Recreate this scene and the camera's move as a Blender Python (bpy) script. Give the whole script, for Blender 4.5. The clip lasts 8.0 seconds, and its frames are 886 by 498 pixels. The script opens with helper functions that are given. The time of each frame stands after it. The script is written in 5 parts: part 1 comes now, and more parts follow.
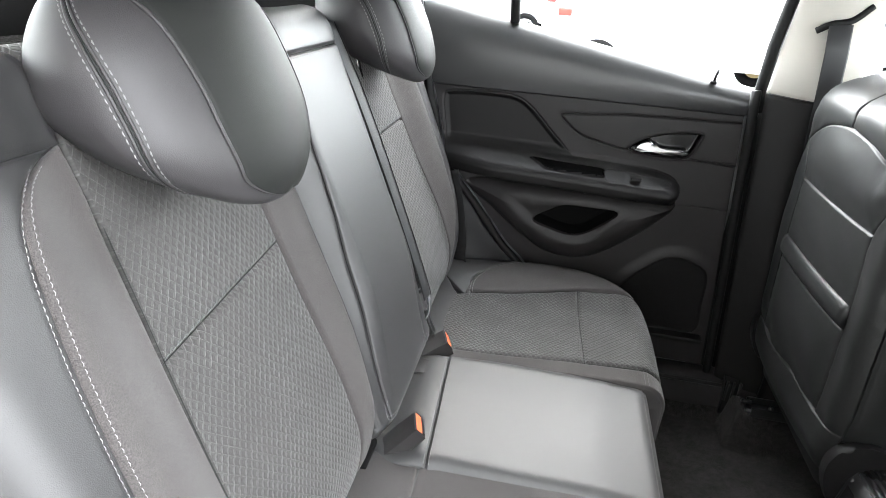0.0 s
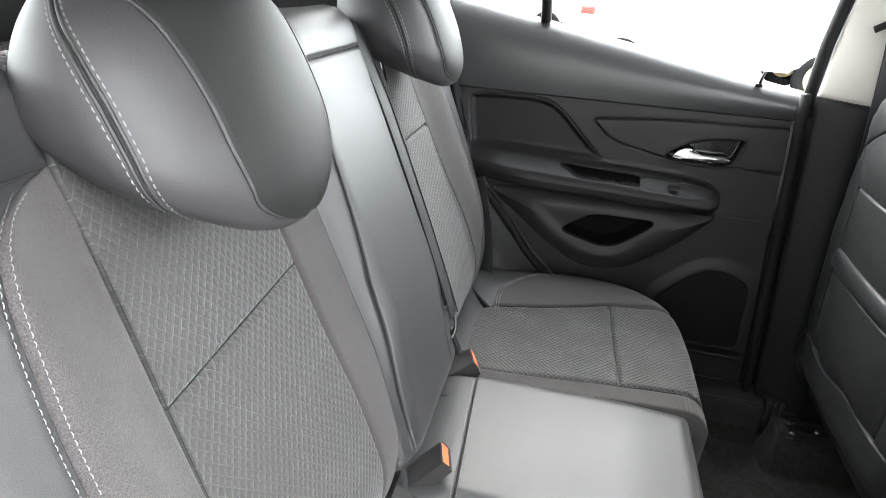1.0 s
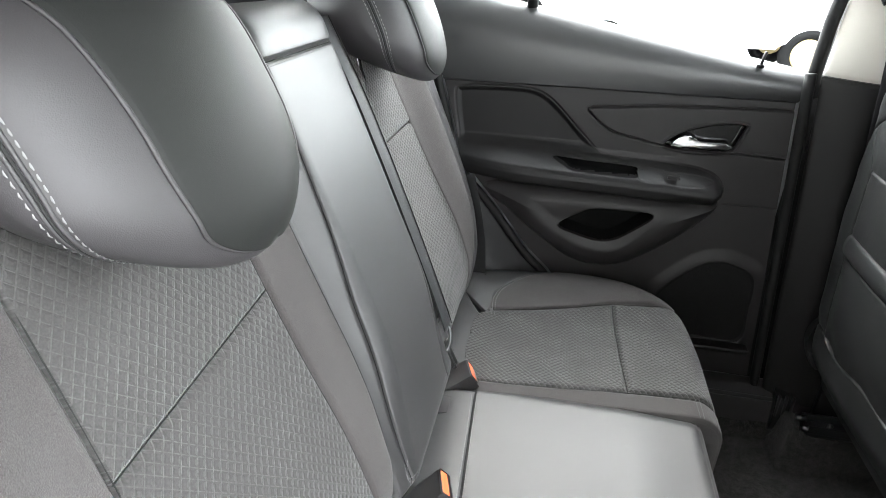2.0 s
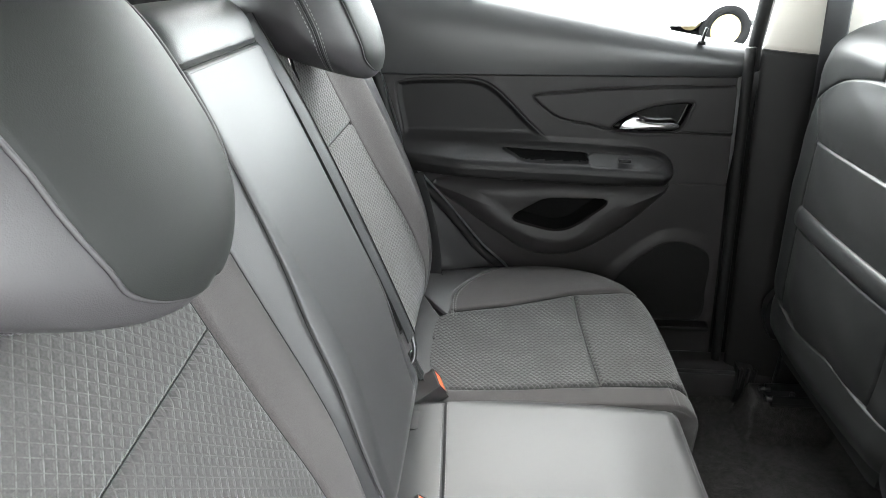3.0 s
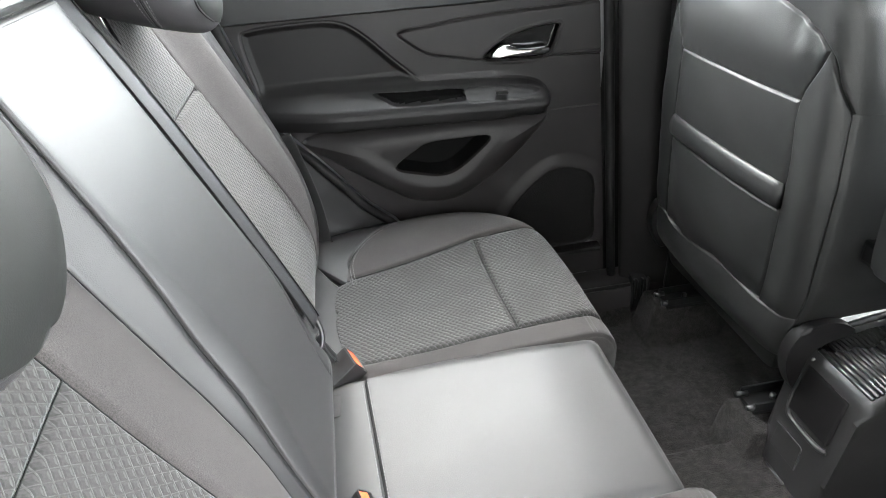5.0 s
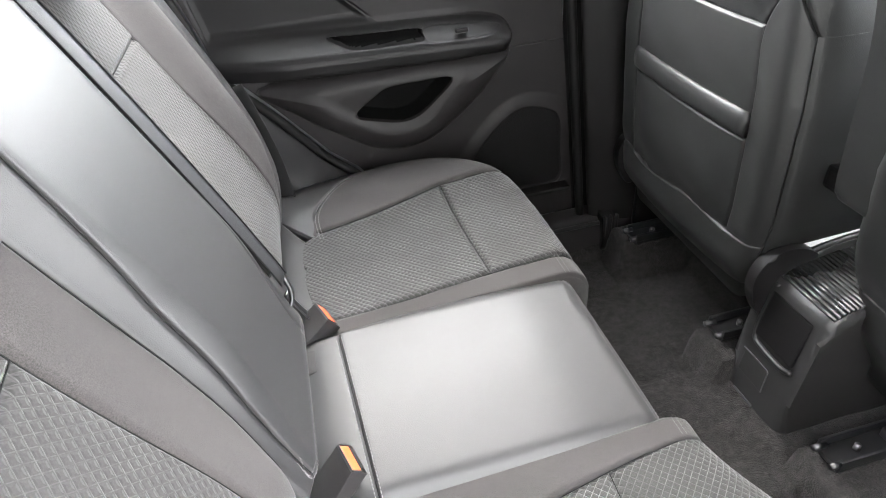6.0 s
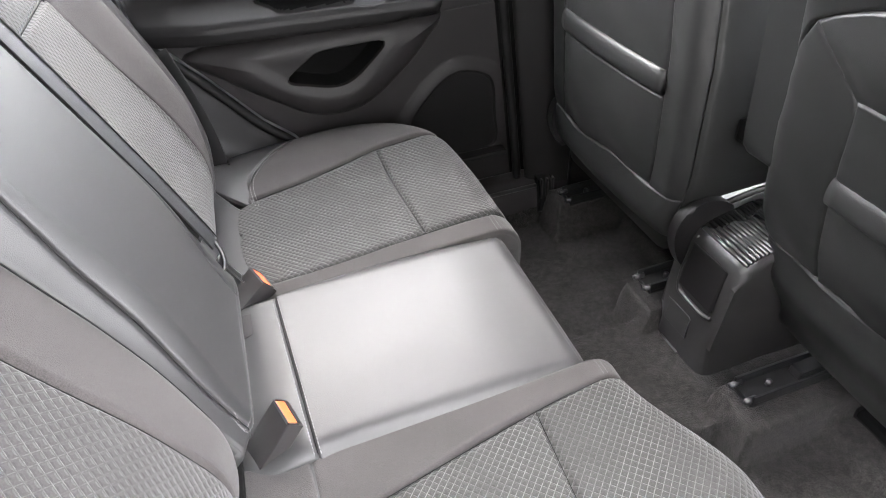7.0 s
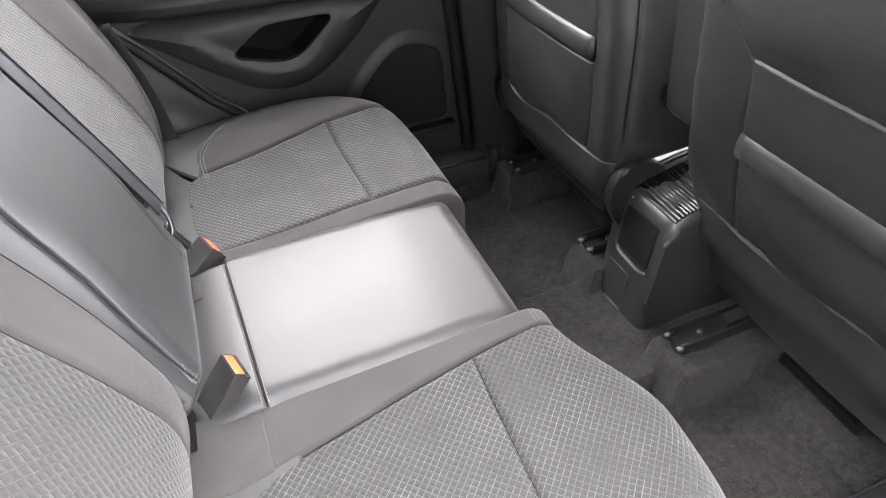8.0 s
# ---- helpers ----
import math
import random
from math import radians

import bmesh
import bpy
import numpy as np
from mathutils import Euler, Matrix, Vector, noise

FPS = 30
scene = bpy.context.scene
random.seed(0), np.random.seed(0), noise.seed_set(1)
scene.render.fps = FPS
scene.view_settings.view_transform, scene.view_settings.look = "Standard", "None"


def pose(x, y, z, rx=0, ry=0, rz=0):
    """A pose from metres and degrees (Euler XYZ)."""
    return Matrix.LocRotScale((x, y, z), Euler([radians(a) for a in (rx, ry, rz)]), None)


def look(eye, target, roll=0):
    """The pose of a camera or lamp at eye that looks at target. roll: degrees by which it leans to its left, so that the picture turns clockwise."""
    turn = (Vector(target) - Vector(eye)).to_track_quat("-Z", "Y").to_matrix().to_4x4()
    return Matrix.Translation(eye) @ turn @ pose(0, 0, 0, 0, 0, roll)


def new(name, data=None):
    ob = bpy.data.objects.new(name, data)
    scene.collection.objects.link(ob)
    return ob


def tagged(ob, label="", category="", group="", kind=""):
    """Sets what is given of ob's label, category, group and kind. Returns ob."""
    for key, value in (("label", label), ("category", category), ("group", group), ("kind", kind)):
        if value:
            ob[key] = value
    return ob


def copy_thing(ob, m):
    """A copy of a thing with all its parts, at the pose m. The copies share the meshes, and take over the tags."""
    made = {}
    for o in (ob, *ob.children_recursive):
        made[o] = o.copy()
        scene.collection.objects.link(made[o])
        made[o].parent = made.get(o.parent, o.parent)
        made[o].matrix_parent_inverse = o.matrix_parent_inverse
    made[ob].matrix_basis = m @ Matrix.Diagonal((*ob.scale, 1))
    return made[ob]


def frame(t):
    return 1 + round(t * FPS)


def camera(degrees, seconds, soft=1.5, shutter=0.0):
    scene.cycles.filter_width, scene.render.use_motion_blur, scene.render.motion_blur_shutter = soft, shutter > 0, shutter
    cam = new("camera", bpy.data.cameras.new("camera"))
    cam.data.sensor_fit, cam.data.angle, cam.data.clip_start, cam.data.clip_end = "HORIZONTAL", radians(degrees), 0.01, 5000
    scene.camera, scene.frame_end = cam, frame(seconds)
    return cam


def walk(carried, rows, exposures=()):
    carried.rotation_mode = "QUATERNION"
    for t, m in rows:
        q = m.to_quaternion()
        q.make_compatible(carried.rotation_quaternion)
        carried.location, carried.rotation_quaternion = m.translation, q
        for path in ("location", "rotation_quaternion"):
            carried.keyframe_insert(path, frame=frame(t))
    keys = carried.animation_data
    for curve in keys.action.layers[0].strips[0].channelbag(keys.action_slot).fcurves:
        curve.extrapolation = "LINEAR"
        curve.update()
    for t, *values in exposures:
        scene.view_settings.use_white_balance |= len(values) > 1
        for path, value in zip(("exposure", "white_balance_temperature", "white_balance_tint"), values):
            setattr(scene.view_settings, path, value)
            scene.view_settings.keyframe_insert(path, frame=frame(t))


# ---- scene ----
cam = camera(73.1, 8.0, 0.7)
METRES, EYE, TILT, LEAN, TURN = 0.45, 1.0, -25.0, -4.0, 11.5
ROWS = [
    (0.0, 0.0, 0.0, 0.0, -0.0, 0.0, -0.0),
    (0.5, -0.026, 0.0695, 0.028, 1.03, 0.01, 0.07),
    (1.0, -0.0384, 0.1497, 0.0634, 1.72, -0.11, -0.38),
    (1.5, -0.0322, 0.2362, 0.0951, 1.68, -0.47, 1.0),
    (3.0, -0.0627, 0.4461, 0.1714, -4.24, -2.16, 6.77),
    (3.5, -0.0818, 0.5061, 0.1741, -11.76, -3.57, 10.2),
    (4.0, -0.0997, 0.5649, 0.1819, -14.13, -5.76, 12.18),
    (4.5, -0.0947, 0.6042, 0.1987, -15.42, -7.3, 13.9),
    (6.0, -0.0725, 0.6797, 0.2001, -20.64, -15.71, 18.06),
    (6.5, -0.0475, 0.653, 0.1723, -23.93, -18.28, 18.09),
    (7.0, -0.0463, 0.6067, 0.1416, -25.73, -19.7, 18.47),
    (7.5, -0.0341, 0.5397, 0.1055, -27.37, -21.21, 18.62),
    (8.0, -0.0284, 0.4641, 0.0681, -29.0, -22.18, 19.02),
]
walk(cam, [(t, pose(0, 0, EYE, TILT, LEAN, TURN) @ pose(METRES * x, METRES * y, METRES * z, 90 + pitch, roll, yaw)) for t, x, y, z, yaw, pitch, roll in ROWS], [(0.0, 4.36, 6400, 9), (1.7, 4.40, 6400, 8), (3.5, 4.56, 6400, 6), (4.5, 4.80, 6400, 7), (6.0, 5.02, 6500, 11), (8.0, 5.02, 6500, 15)])

YC = 0.85          # centre line of the car; x runs to the car's nose, y to the far door

# ---- world and light ----
world = bpy.data.worlds.new("sky")
scene.world = world
world.use_nodes = True
wn = world.node_tree
sky = wn.nodes.new("ShaderNodeTexSky")
sky.sky_type = "NISHITA"
sky.sun_disc = False
sky.sun_elevation, sky.sun_rotation = radians(46), radians(-8)
sky.dust_density, sky.air_density = 3.0, 1.0
soft_white = wn.nodes.new("ShaderNodeMix")
soft_white.data_type = "RGBA"
soft_white.inputs["Factor"].default_value = 0.85
soft_white.inputs["B"].default_value = (9.05, 9.2, 9.3, 1)
wn.links.new(sky.outputs["Color"], soft_white.inputs["A"])
wn.links.new(soft_white.outputs["Result"], wn.nodes["Background"].inputs["Color"])
wn.nodes["Background"].inputs["Strength"].default_value = 0.18
sun = new("sun", bpy.data.lights.new("sun", "SUN"))
sun.data.energy, sun.data.angle, sun.data.color = 0.4, radians(70), (1.0, 0.985, 0.97)
sun.matrix_world = look((-0.7, 5.8, 5.2), (0, 0.8, 0))


# ---- materials ----
def nodes_of(name):
    m = bpy.data.materials.new(name)
    m.use_nodes = True
    nt = m.node_tree
    return m, nt, nt.nodes["Principled BSDF"]


def add(nt, kind, **values):
    n = nt.nodes.new("ShaderNode" + kind)
    for key, value in values.items():
        n.inputs[key].default_value = value
    return n


def surface(name, dark, light, rough, grain, grain_depth, stain=3.0, metal=0.0, cells=False, sheen=0.0, spec=0.5, coords="Object", speck=0.0):
    """A two-scale material: slow colour drift, fine grain relief, drifting roughness."""
    m, nt, p = nodes_of(name)
    co = add(nt, "TexCoord")
    slow = add(nt, "TexNoise", Scale=stain, Detail=4.0)
    fine = add(nt, "TexVoronoi" if cells else "TexNoise", Scale=grain)
    for n in (slow, fine):
        nt.links.new(co.outputs[coords], n.inputs["Vector"])
    ramp = add(nt, "ValToRGB")
    ramp.color_ramp.elements[0].position, ramp.color_ramp.elements[1].position = 0.3, 0.7
    ramp.color_ramp.elements[0].color, ramp.color_ramp.elements[1].color = (*dark, 1), (*light, 1)
    nt.links.new(slow.outputs[0], ramp.inputs["Fac"])
    if speck:
        fleck = add(nt, "MapRange")
        fleck.inputs["From Min"].default_value, fleck.inputs["From Max"].default_value = 0.3, 0.7
        fleck.inputs["To Min"].default_value, fleck.inputs["To Max"].default_value = 1 - speck, 1 + speck
        nt.links.new(fine.outputs[0], fleck.inputs["Value"])
        yarn = add(nt, "Mix")
        yarn.data_type, yarn.blend_type = "RGBA", "MULTIPLY"
        yarn.clamp_result = False
        yarn.inputs["Factor"].default_value = 1.0
        nt.links.new(ramp.outputs["Color"], yarn.inputs["A"])
        nt.links.new(fleck.outputs["Result"], yarn.inputs["B"])
        nt.links.new(yarn.outputs["Result"], p.inputs["Base Color"])
    else:
        nt.links.new(ramp.outputs["Color"], p.inputs["Base Color"])
    bump = add(nt, "Bump", Strength=1.0, Distance=grain_depth)
    nt.links.new(fine.outputs[0], bump.inputs["Height"])
    nt.links.new(bump.outputs["Normal"], p.inputs["Normal"])
    gloss = add(nt, "MapRange")
    gloss.inputs["To Min"].default_value, gloss.inputs["To Max"].default_value = rough - 0.05, rough + 0.06
    nt.links.new(slow.outputs[0], gloss.inputs["Value"])
    nt.links.new(gloss.outputs["Result"], p.inputs["Roughness"])
    p.inputs["Metallic"].default_value = metal
    p.inputs["Sheen Weight"].default_value = sheen
    p.inputs["Sheen Roughness"].default_value = 0.5
    p.inputs["Specular IOR Level"].default_value = spec
    return m


LEATHER = surface("black_leather", (0.0168, 0.0163, 0.0167), (0.0225, 0.0218, 0.0222), 0.48, 1100, 0.00010, stain=6, cells=True, spec=0.47)
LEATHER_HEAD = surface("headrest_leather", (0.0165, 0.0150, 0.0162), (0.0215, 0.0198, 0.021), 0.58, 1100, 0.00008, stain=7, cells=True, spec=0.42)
HEAD_PANEL = surface("headrest_front_leather", (0.0108, 0.0113, 0.0108), (0.0138, 0.0143, 0.0137), 0.55, 1100, 0.00005, stain=7, cells=True, spec=0.09)
LEATHER_SOFT = surface("front_seat_leather", (0.0080, 0.0083, 0.0081), (0.0110, 0.0113, 0.0109), 0.45, 900, 0.00012, stain=6, cells=True, spec=0.45)
FABRIC = surface("dark_knit_fabric", (0.0325, 0.0292, 0.0287), (0.041, 0.0372, 0.0364), 0.9, 900, 0.0005, stain=9, sheen=0.07, spec=0.2, speck=0.42)
FABRIC_DARK = surface("charcoal_knit_fabric", (0.0305, 0.0280, 0.0274), (0.039, 0.0360, 0.0354), 0.9, 900, 0.0005, stain=11, sheen=0.07, spec=0.2, speck=0.25)
PLASTIC = surface("grained_black_plastic", (0.0050, 0.0047, 0.0048), (0.0070, 0.0066, 0.0068), 0.44, 1300, 0.00005, stain=5, cells=True, spec=0.22)
PLASTIC_LOW = surface("dark_grey_plastic", (0.0148, 0.0136, 0.0139), (0.0190, 0.0176, 0.0179), 0.48, 1300, 0.00005, stain=5, cells=True, spec=0.26)
PILLAR_BLACK = surface("matt_black_pillar", (0.0070, 0.0067, 0.0067), (0.0092, 0.0088, 0.0088), 0.5, 1300, 0.00004, stain=5, cells=True, spec=0.2)
DOOR_TOP = surface("soft_black_door_top", (0.0125, 0.0128, 0.0132), (0.0165, 0.0168, 0.0172), 0.36, 1300, 0.00004, stain=5, cells=True, spec=0.6)
CONSOLE = surface("console_plastic", (0.0125, 0.0122, 0.0122), (0.017, 0.0166, 0.0166), 0.42, 1300, 0.00006, stain=5, cells=True, spec=0.5)
LID_PLASTIC = surface("satin_lid_plastic", (0.020, 0.020, 0.0202), (0.026, 0.026, 0.0262), 0.28, 900, 0.00003, stain=9, cells=True, spec=1.0)
GLOSS = surface("gloss_black_plastic", (0.004, 0.004, 0.004), (0.006, 0.006, 0.006), 0.16, 60, 0.0)
CARPET = surface("charcoal_carpet", (0.0128, 0.0119, 0.0115), (0.0300, 0.0278, 0.0268), 0.95, 420, 0.0036, stain=85, sheen=0.04, spec=0.08, speck=0.62)
WEBBING = surface("grey_belt_webbing", (0.0120, 0.0120, 0.0132), (0.0165, 0.0165, 0.0180), 0.55, 1500, 0.0002, spec=0.4)
WEBBING_DARK = surface("dark_belt_webbing", (0.007, 0.0068, 0.007), (0.0095, 0.0093, 0.0096), 0.6, 1500, 0.0002, spec=0.3)
CREAM = surface("cream_trim", (0.40, 0.38, 0.34), (0.45, 0.43, 0.385), 0.6, 700, 0.00005)
HEADLINER = surface("grey_headliner_cloth", (0.30, 0.30, 0.295), (0.35, 0.35, 0.342), 0.9, 800, 0.0002)
STEEL = surface("black_steel", (0.0065, 0.0065, 0.007), (0.0105, 0.0105, 0.011), 0.30, 200, 0.0001, spec=0.6)
CHROME = surface("chrome", (0.26, 0.26, 0.27), (0.31, 0.31, 0.31), 0.10, 50, 0.0, metal=1.0)
THREAD = surface("pale_grey_thread", (0.085, 0.082, 0.083), (0.12, 0.116, 0.117), 0.6, 3000, 0.0001)
THREAD_PALE = surface("silver_grey_thread", (0.080, 0.078, 0.079), (0.11, 0.107, 0.108), 0.6, 3000, 0.0001)
DARK_THREAD = surface("dark_thread", (0.05, 0.05, 0.05), (0.07, 0.07, 0.07), 0.7, 3000, 0.0001)
# Dark of the sewn grooves, with their shade put into the colour.
SEAM = surface("seam_groove_shade", (0.010, 0.010, 0.010), (0.015, 0.015, 0.015), 0.8, 900, 0.0001, spec=0.1)
RED = surface("orange_red_button", (0.70, 0.09, 0.03), (0.78, 0.13, 0.04), 0.35, 80, 0.0)
RUBBER = surface("black_rubber_seal", (0.006, 0.006, 0.006), (0.009, 0.009, 0.009), 0.6, 400, 0.0001, spec=0.15)
# Near-black for recesses and gaps: their shade is put into the colour.
RECESS_SHADE = surface("recess_shade", (0.004, 0.004, 0.004), (0.006, 0.006, 0.006), 0.9, 500, 0.0002, spec=0.05)
GRILLE = surface("speaker_mesh", (0.0058, 0.0055, 0.0055), (0.0075, 0.0071, 0.0071), 0.7, 520, 0.0006, cells=True, spec=0.15, speck=0.3)
FINISHER = surface("purple_grey_plastic", (0.0120, 0.0105, 0.0110), (0.0150, 0.0134, 0.0140), 0.5, 900, 0.00006, stain=9, cells=True, spec=0.3)
BRUSHED = surface("brushed_steel", (0.085, 0.085, 0.087), (0.12, 0.12, 0.122), 0.36, 300, 0.00005, metal=0.9)
PAINT = surface("grey_car_paint", (0.30, 0.30, 0.31), (0.34, 0.34, 0.35), 0.3, 40, 0.0)
WHITE_PAINT = surface("white_car_paint", (0.76, 0.76, 0.76), (0.8, 0.8, 0.8), 0.25, 40, 0.0)
TYRE = surface("black_tyre", (0.004, 0.004, 0.004), (0.007, 0.007, 0.007), 0.9, 90, 0.001, spec=0.04)
RIM = surface("tan_steel_rim", (0.19, 0.15, 0.07), (0.22, 0.17, 0.085), 0.5, 50, 0.0, spec=0.2)
LAMP_RED = surface("red_tail_lamp", (0.42, 0.018, 0.014), (0.48, 0.024, 0.018), 0.3, 50, 0.0, spec=0.15)
# Pale metal: the bright sky reflection is put into the glass colour.
SKY_GLASS = surface("sky_bright_car_glass", (0.75, 0.77, 0.78), (0.8, 0.82, 0.83), 0.08, 20, 0.0, metal=0.9)
# Grey of the unseen light blocker, set by how much it bounces back.
BLOCKER_GREY = surface("blocker_grey", (0.24, 0.24, 0.235), (0.29, 0.29, 0.285), 0.9, 60, 0.002, stain=0.8)
ASPHALT = surface("pale_asphalt", (0.15, 0.15, 0.145), (0.21, 0.21, 0.205), 0.9, 60, 0.004, stain=0.6)


def woven(name, cell, dark, thread, stretch=1.0, depth=0.0006, thread_gloss=0.36, thread_shine=0.6, worn=0.25):
    """Quilted lozenge cloth: matt knit pads between two crossing families of fine, smooth, broken threads, in metres of the cloth."""
    m, nt, p = nodes_of(name)
    uv = add(nt, "UVMap")
    sep = add(nt, "SeparateXYZ")
    nt.links.new(uv.outputs["UV"], sep.inputs["Vector"])

    def math_node(op, a, b=None):
        n = add(nt, "Math")
        n.operation = op
        for slot, v in ((0, a), (1, b)):
            if v is None:
                continue
            if isinstance(v, (int, float)):
                n.inputs[slot].default_value = v
            else:
                nt.links.new(v, n.inputs[slot])
        return n.outputs[0]

    def mapped(value, lo, hi, to_lo, to_hi, soft=False):
        n = add(nt, "MapRange")
        if soft:
            n.interpolation_type = "SMOOTHSTEP"
        for key, v in (("From Min", lo), ("From Max", hi), ("To Min", to_lo), ("To Max", to_hi)):
            n.inputs[key].default_value = v
        nt.links.new(value, n.inputs["Value"])
        return n.outputs["Result"]

    us = math_node("MULTIPLY", sep.outputs["X"], stretch)
    saws = []
    for op in ("ADD", "SUBTRACT"):
        d = math_node("DIVIDE", math_node(op, us, sep.outputs["Y"]), cell)
        saws.append(math_node("ABSOLUTE", math_node("SUBTRACT", math_node("FRACT", d), 0.5)))
    edge = math_node("MAXIMUM", saws[0], saws[1])
    pad = mapped(edge, 0.16, 0.46, 1.0, 0.0, True)
    knit = add(nt, "TexNoise", Scale=520, Detail=3.0)
    drift = add(nt, "TexNoise", Scale=14, Detail=2.0)
    broken = add(nt, "TexNoise", Scale=190, Detail=2.0)
    for n in (knit, drift, broken):
        nt.links.new(uv.outputs["UV"], n.inputs["Vector"])
    shown = math_node("MULTIPLY", mapped(drift.outputs[0], 0.30, 0.68, 0.35, 1.0), mapped(broken.outputs[0], 0.40, 0.58, worn, 1.0))
    one = mapped(saws[0], 0.40, 0.47, 0.0, 1.0, True)
    two = math_node("MULTIPLY", mapped(saws[1], 0.42, 0.48, 0.0, 1.0, True), 0.75)
    yarn = math_node("MULTIPLY", math_node("MAXIMUM", one, two), shown)
    tint = add(nt, "Mix")
    tint.data_type = "RGBA"
    tint.inputs["A"].default_value, tint.inputs["B"].default_value = (*dark, 1), (*thread, 1)
    nt.links.new(yarn, tint.inputs["Factor"])
    speck = add(nt, "Mix")
    speck.data_type, speck.blend_type = "RGBA", "MULTIPLY"
    speck.inputs["Factor"].default_value = 0.5
    nt.links.new(tint.outputs["Result"], speck.inputs["A"])
    nt.links.new(mapped(knit.outputs[0], 0.3, 0.7, 0.45, 1.5), speck.inputs["B"])
    nt.links.new(speck.outputs["Result"], p.inputs["Base Color"])
    bump = add(nt, "Bump", Strength=1.0, Distance=depth)
    nt.links.new(math_node("ADD", pad, math_node("MULTIPLY", yarn, 0.45)), bump.inputs["Height"])
    bump2 = add(nt, "Bump", Strength=0.6, Distance=0.00015)
    nt.links.new(knit.outputs[0], bump2.inputs["Height"])
    nt.links.new(bump.outputs["Normal"], bump2.inputs["Normal"])
    nt.links.new(bump2.outputs["Normal"], p.inputs["Normal"])
    nt.links.new(mapped(yarn, 0.0, 1.0, 0.8, thread_gloss), p.inputs["Roughness"])
    nt.links.new(mapped(yarn, 0.0, 1.0, 0.22, thread_shine), p.inputs["Specular IOR Level"])
    p.inputs["Sheen Weight"].default_value = 0.10
    return m


LOZENGE = woven("lozenge_fabric", 0.0112, (0.0246, 0.0233, 0.0226), (0.041, 0.0397, 0.0388), 0.85, depth=0.0007, thread_gloss=0.42, thread_shine=0.4, worn=0.35)
LOZENGE_FINE = woven("fine_lozenge_fabric", 0.0108, (0.0236, 0.0230, 0.0220), (0.040, 0.0392, 0.0380), depth=0.0007, thread_gloss=0.29, thread_shine=0.9, worn=0.5)

GLASS, _, gp = nodes_of("window_glass")
gp.inputs["Transmission Weight"].default_value = 1.0
gp.inputs["Roughness"].default_value = 0.0
gp.inputs["IOR"].default_value = 1.002
gp.inputs["Base Color"].default_value = (0.93, 0.96, 0.95, 1)


# ---- building helpers ----
def finish(name, bm, material, parent=None, label="", smooth=True):
    bmesh.ops.recalc_face_normals(bm, faces=bm.faces)
    me = bpy.data.meshes.new(name)
    bm.to_mesh(me)
    bm.free()
    if smooth:
        me.shade_smooth()
        me.set_sharp_from_angle(angle=radians(40))
    me.materials.append(material)
    ob = new(name, me)
    if parent is not None:
        ob.parent = parent
    if label:
        tagged(ob, label)
    return ob


def part(name, bm, material, parent, label="", smooth=True):
    return finish(name, bm, material, parent, label, smooth)


def thing(name, label, category, group="", kind=""):
    return tagged(new(name), label, category, group, kind)


def raw(name, verts, faces, material, parent, label="", uv=None, smooth=True):
    me = bpy.data.meshes.new(name)
    me.from_pydata([tuple(v) for v in verts], [], faces)
    if uv is not None:
        layer = me.uv_layers.new(name="cloth")
        loop_v = np.empty(len(me.loops), dtype=np.int32)
        me.loops.foreach_get("vertex_index", loop_v)
        layer.data.foreach_set("uv", np.asarray(uv, dtype=np.float32)[loop_v].ravel())
    me.update()
    if smooth:
        me.shade_smooth()
    me.materials.append(material)
    ob = new(name, me)
    if parent is not None:
        ob.parent = parent
    if label:
        tagged(ob, label)
    return ob


def unit(v):
    return v / np.maximum(np.linalg.norm(v, axis=-1, keepdims=True), 1e-9)


def normals(S, A, B, out):
    e = 1e-4
    n = unit(np.cross(S(A + e, B) - S(A - e, B), S(A, B + e) - S(A, B - e)))
    return n if (n.reshape(-1, 3).mean(0) @ np.array(out)) > 0 else -n


def knots(n, k):
    k = [q for q in k if 0 < q < 0.45]
    return np.unique(np.round(np.concatenate([np.linspace(0, 1, n + 1), k, [1 - q for q in k]]), 5))


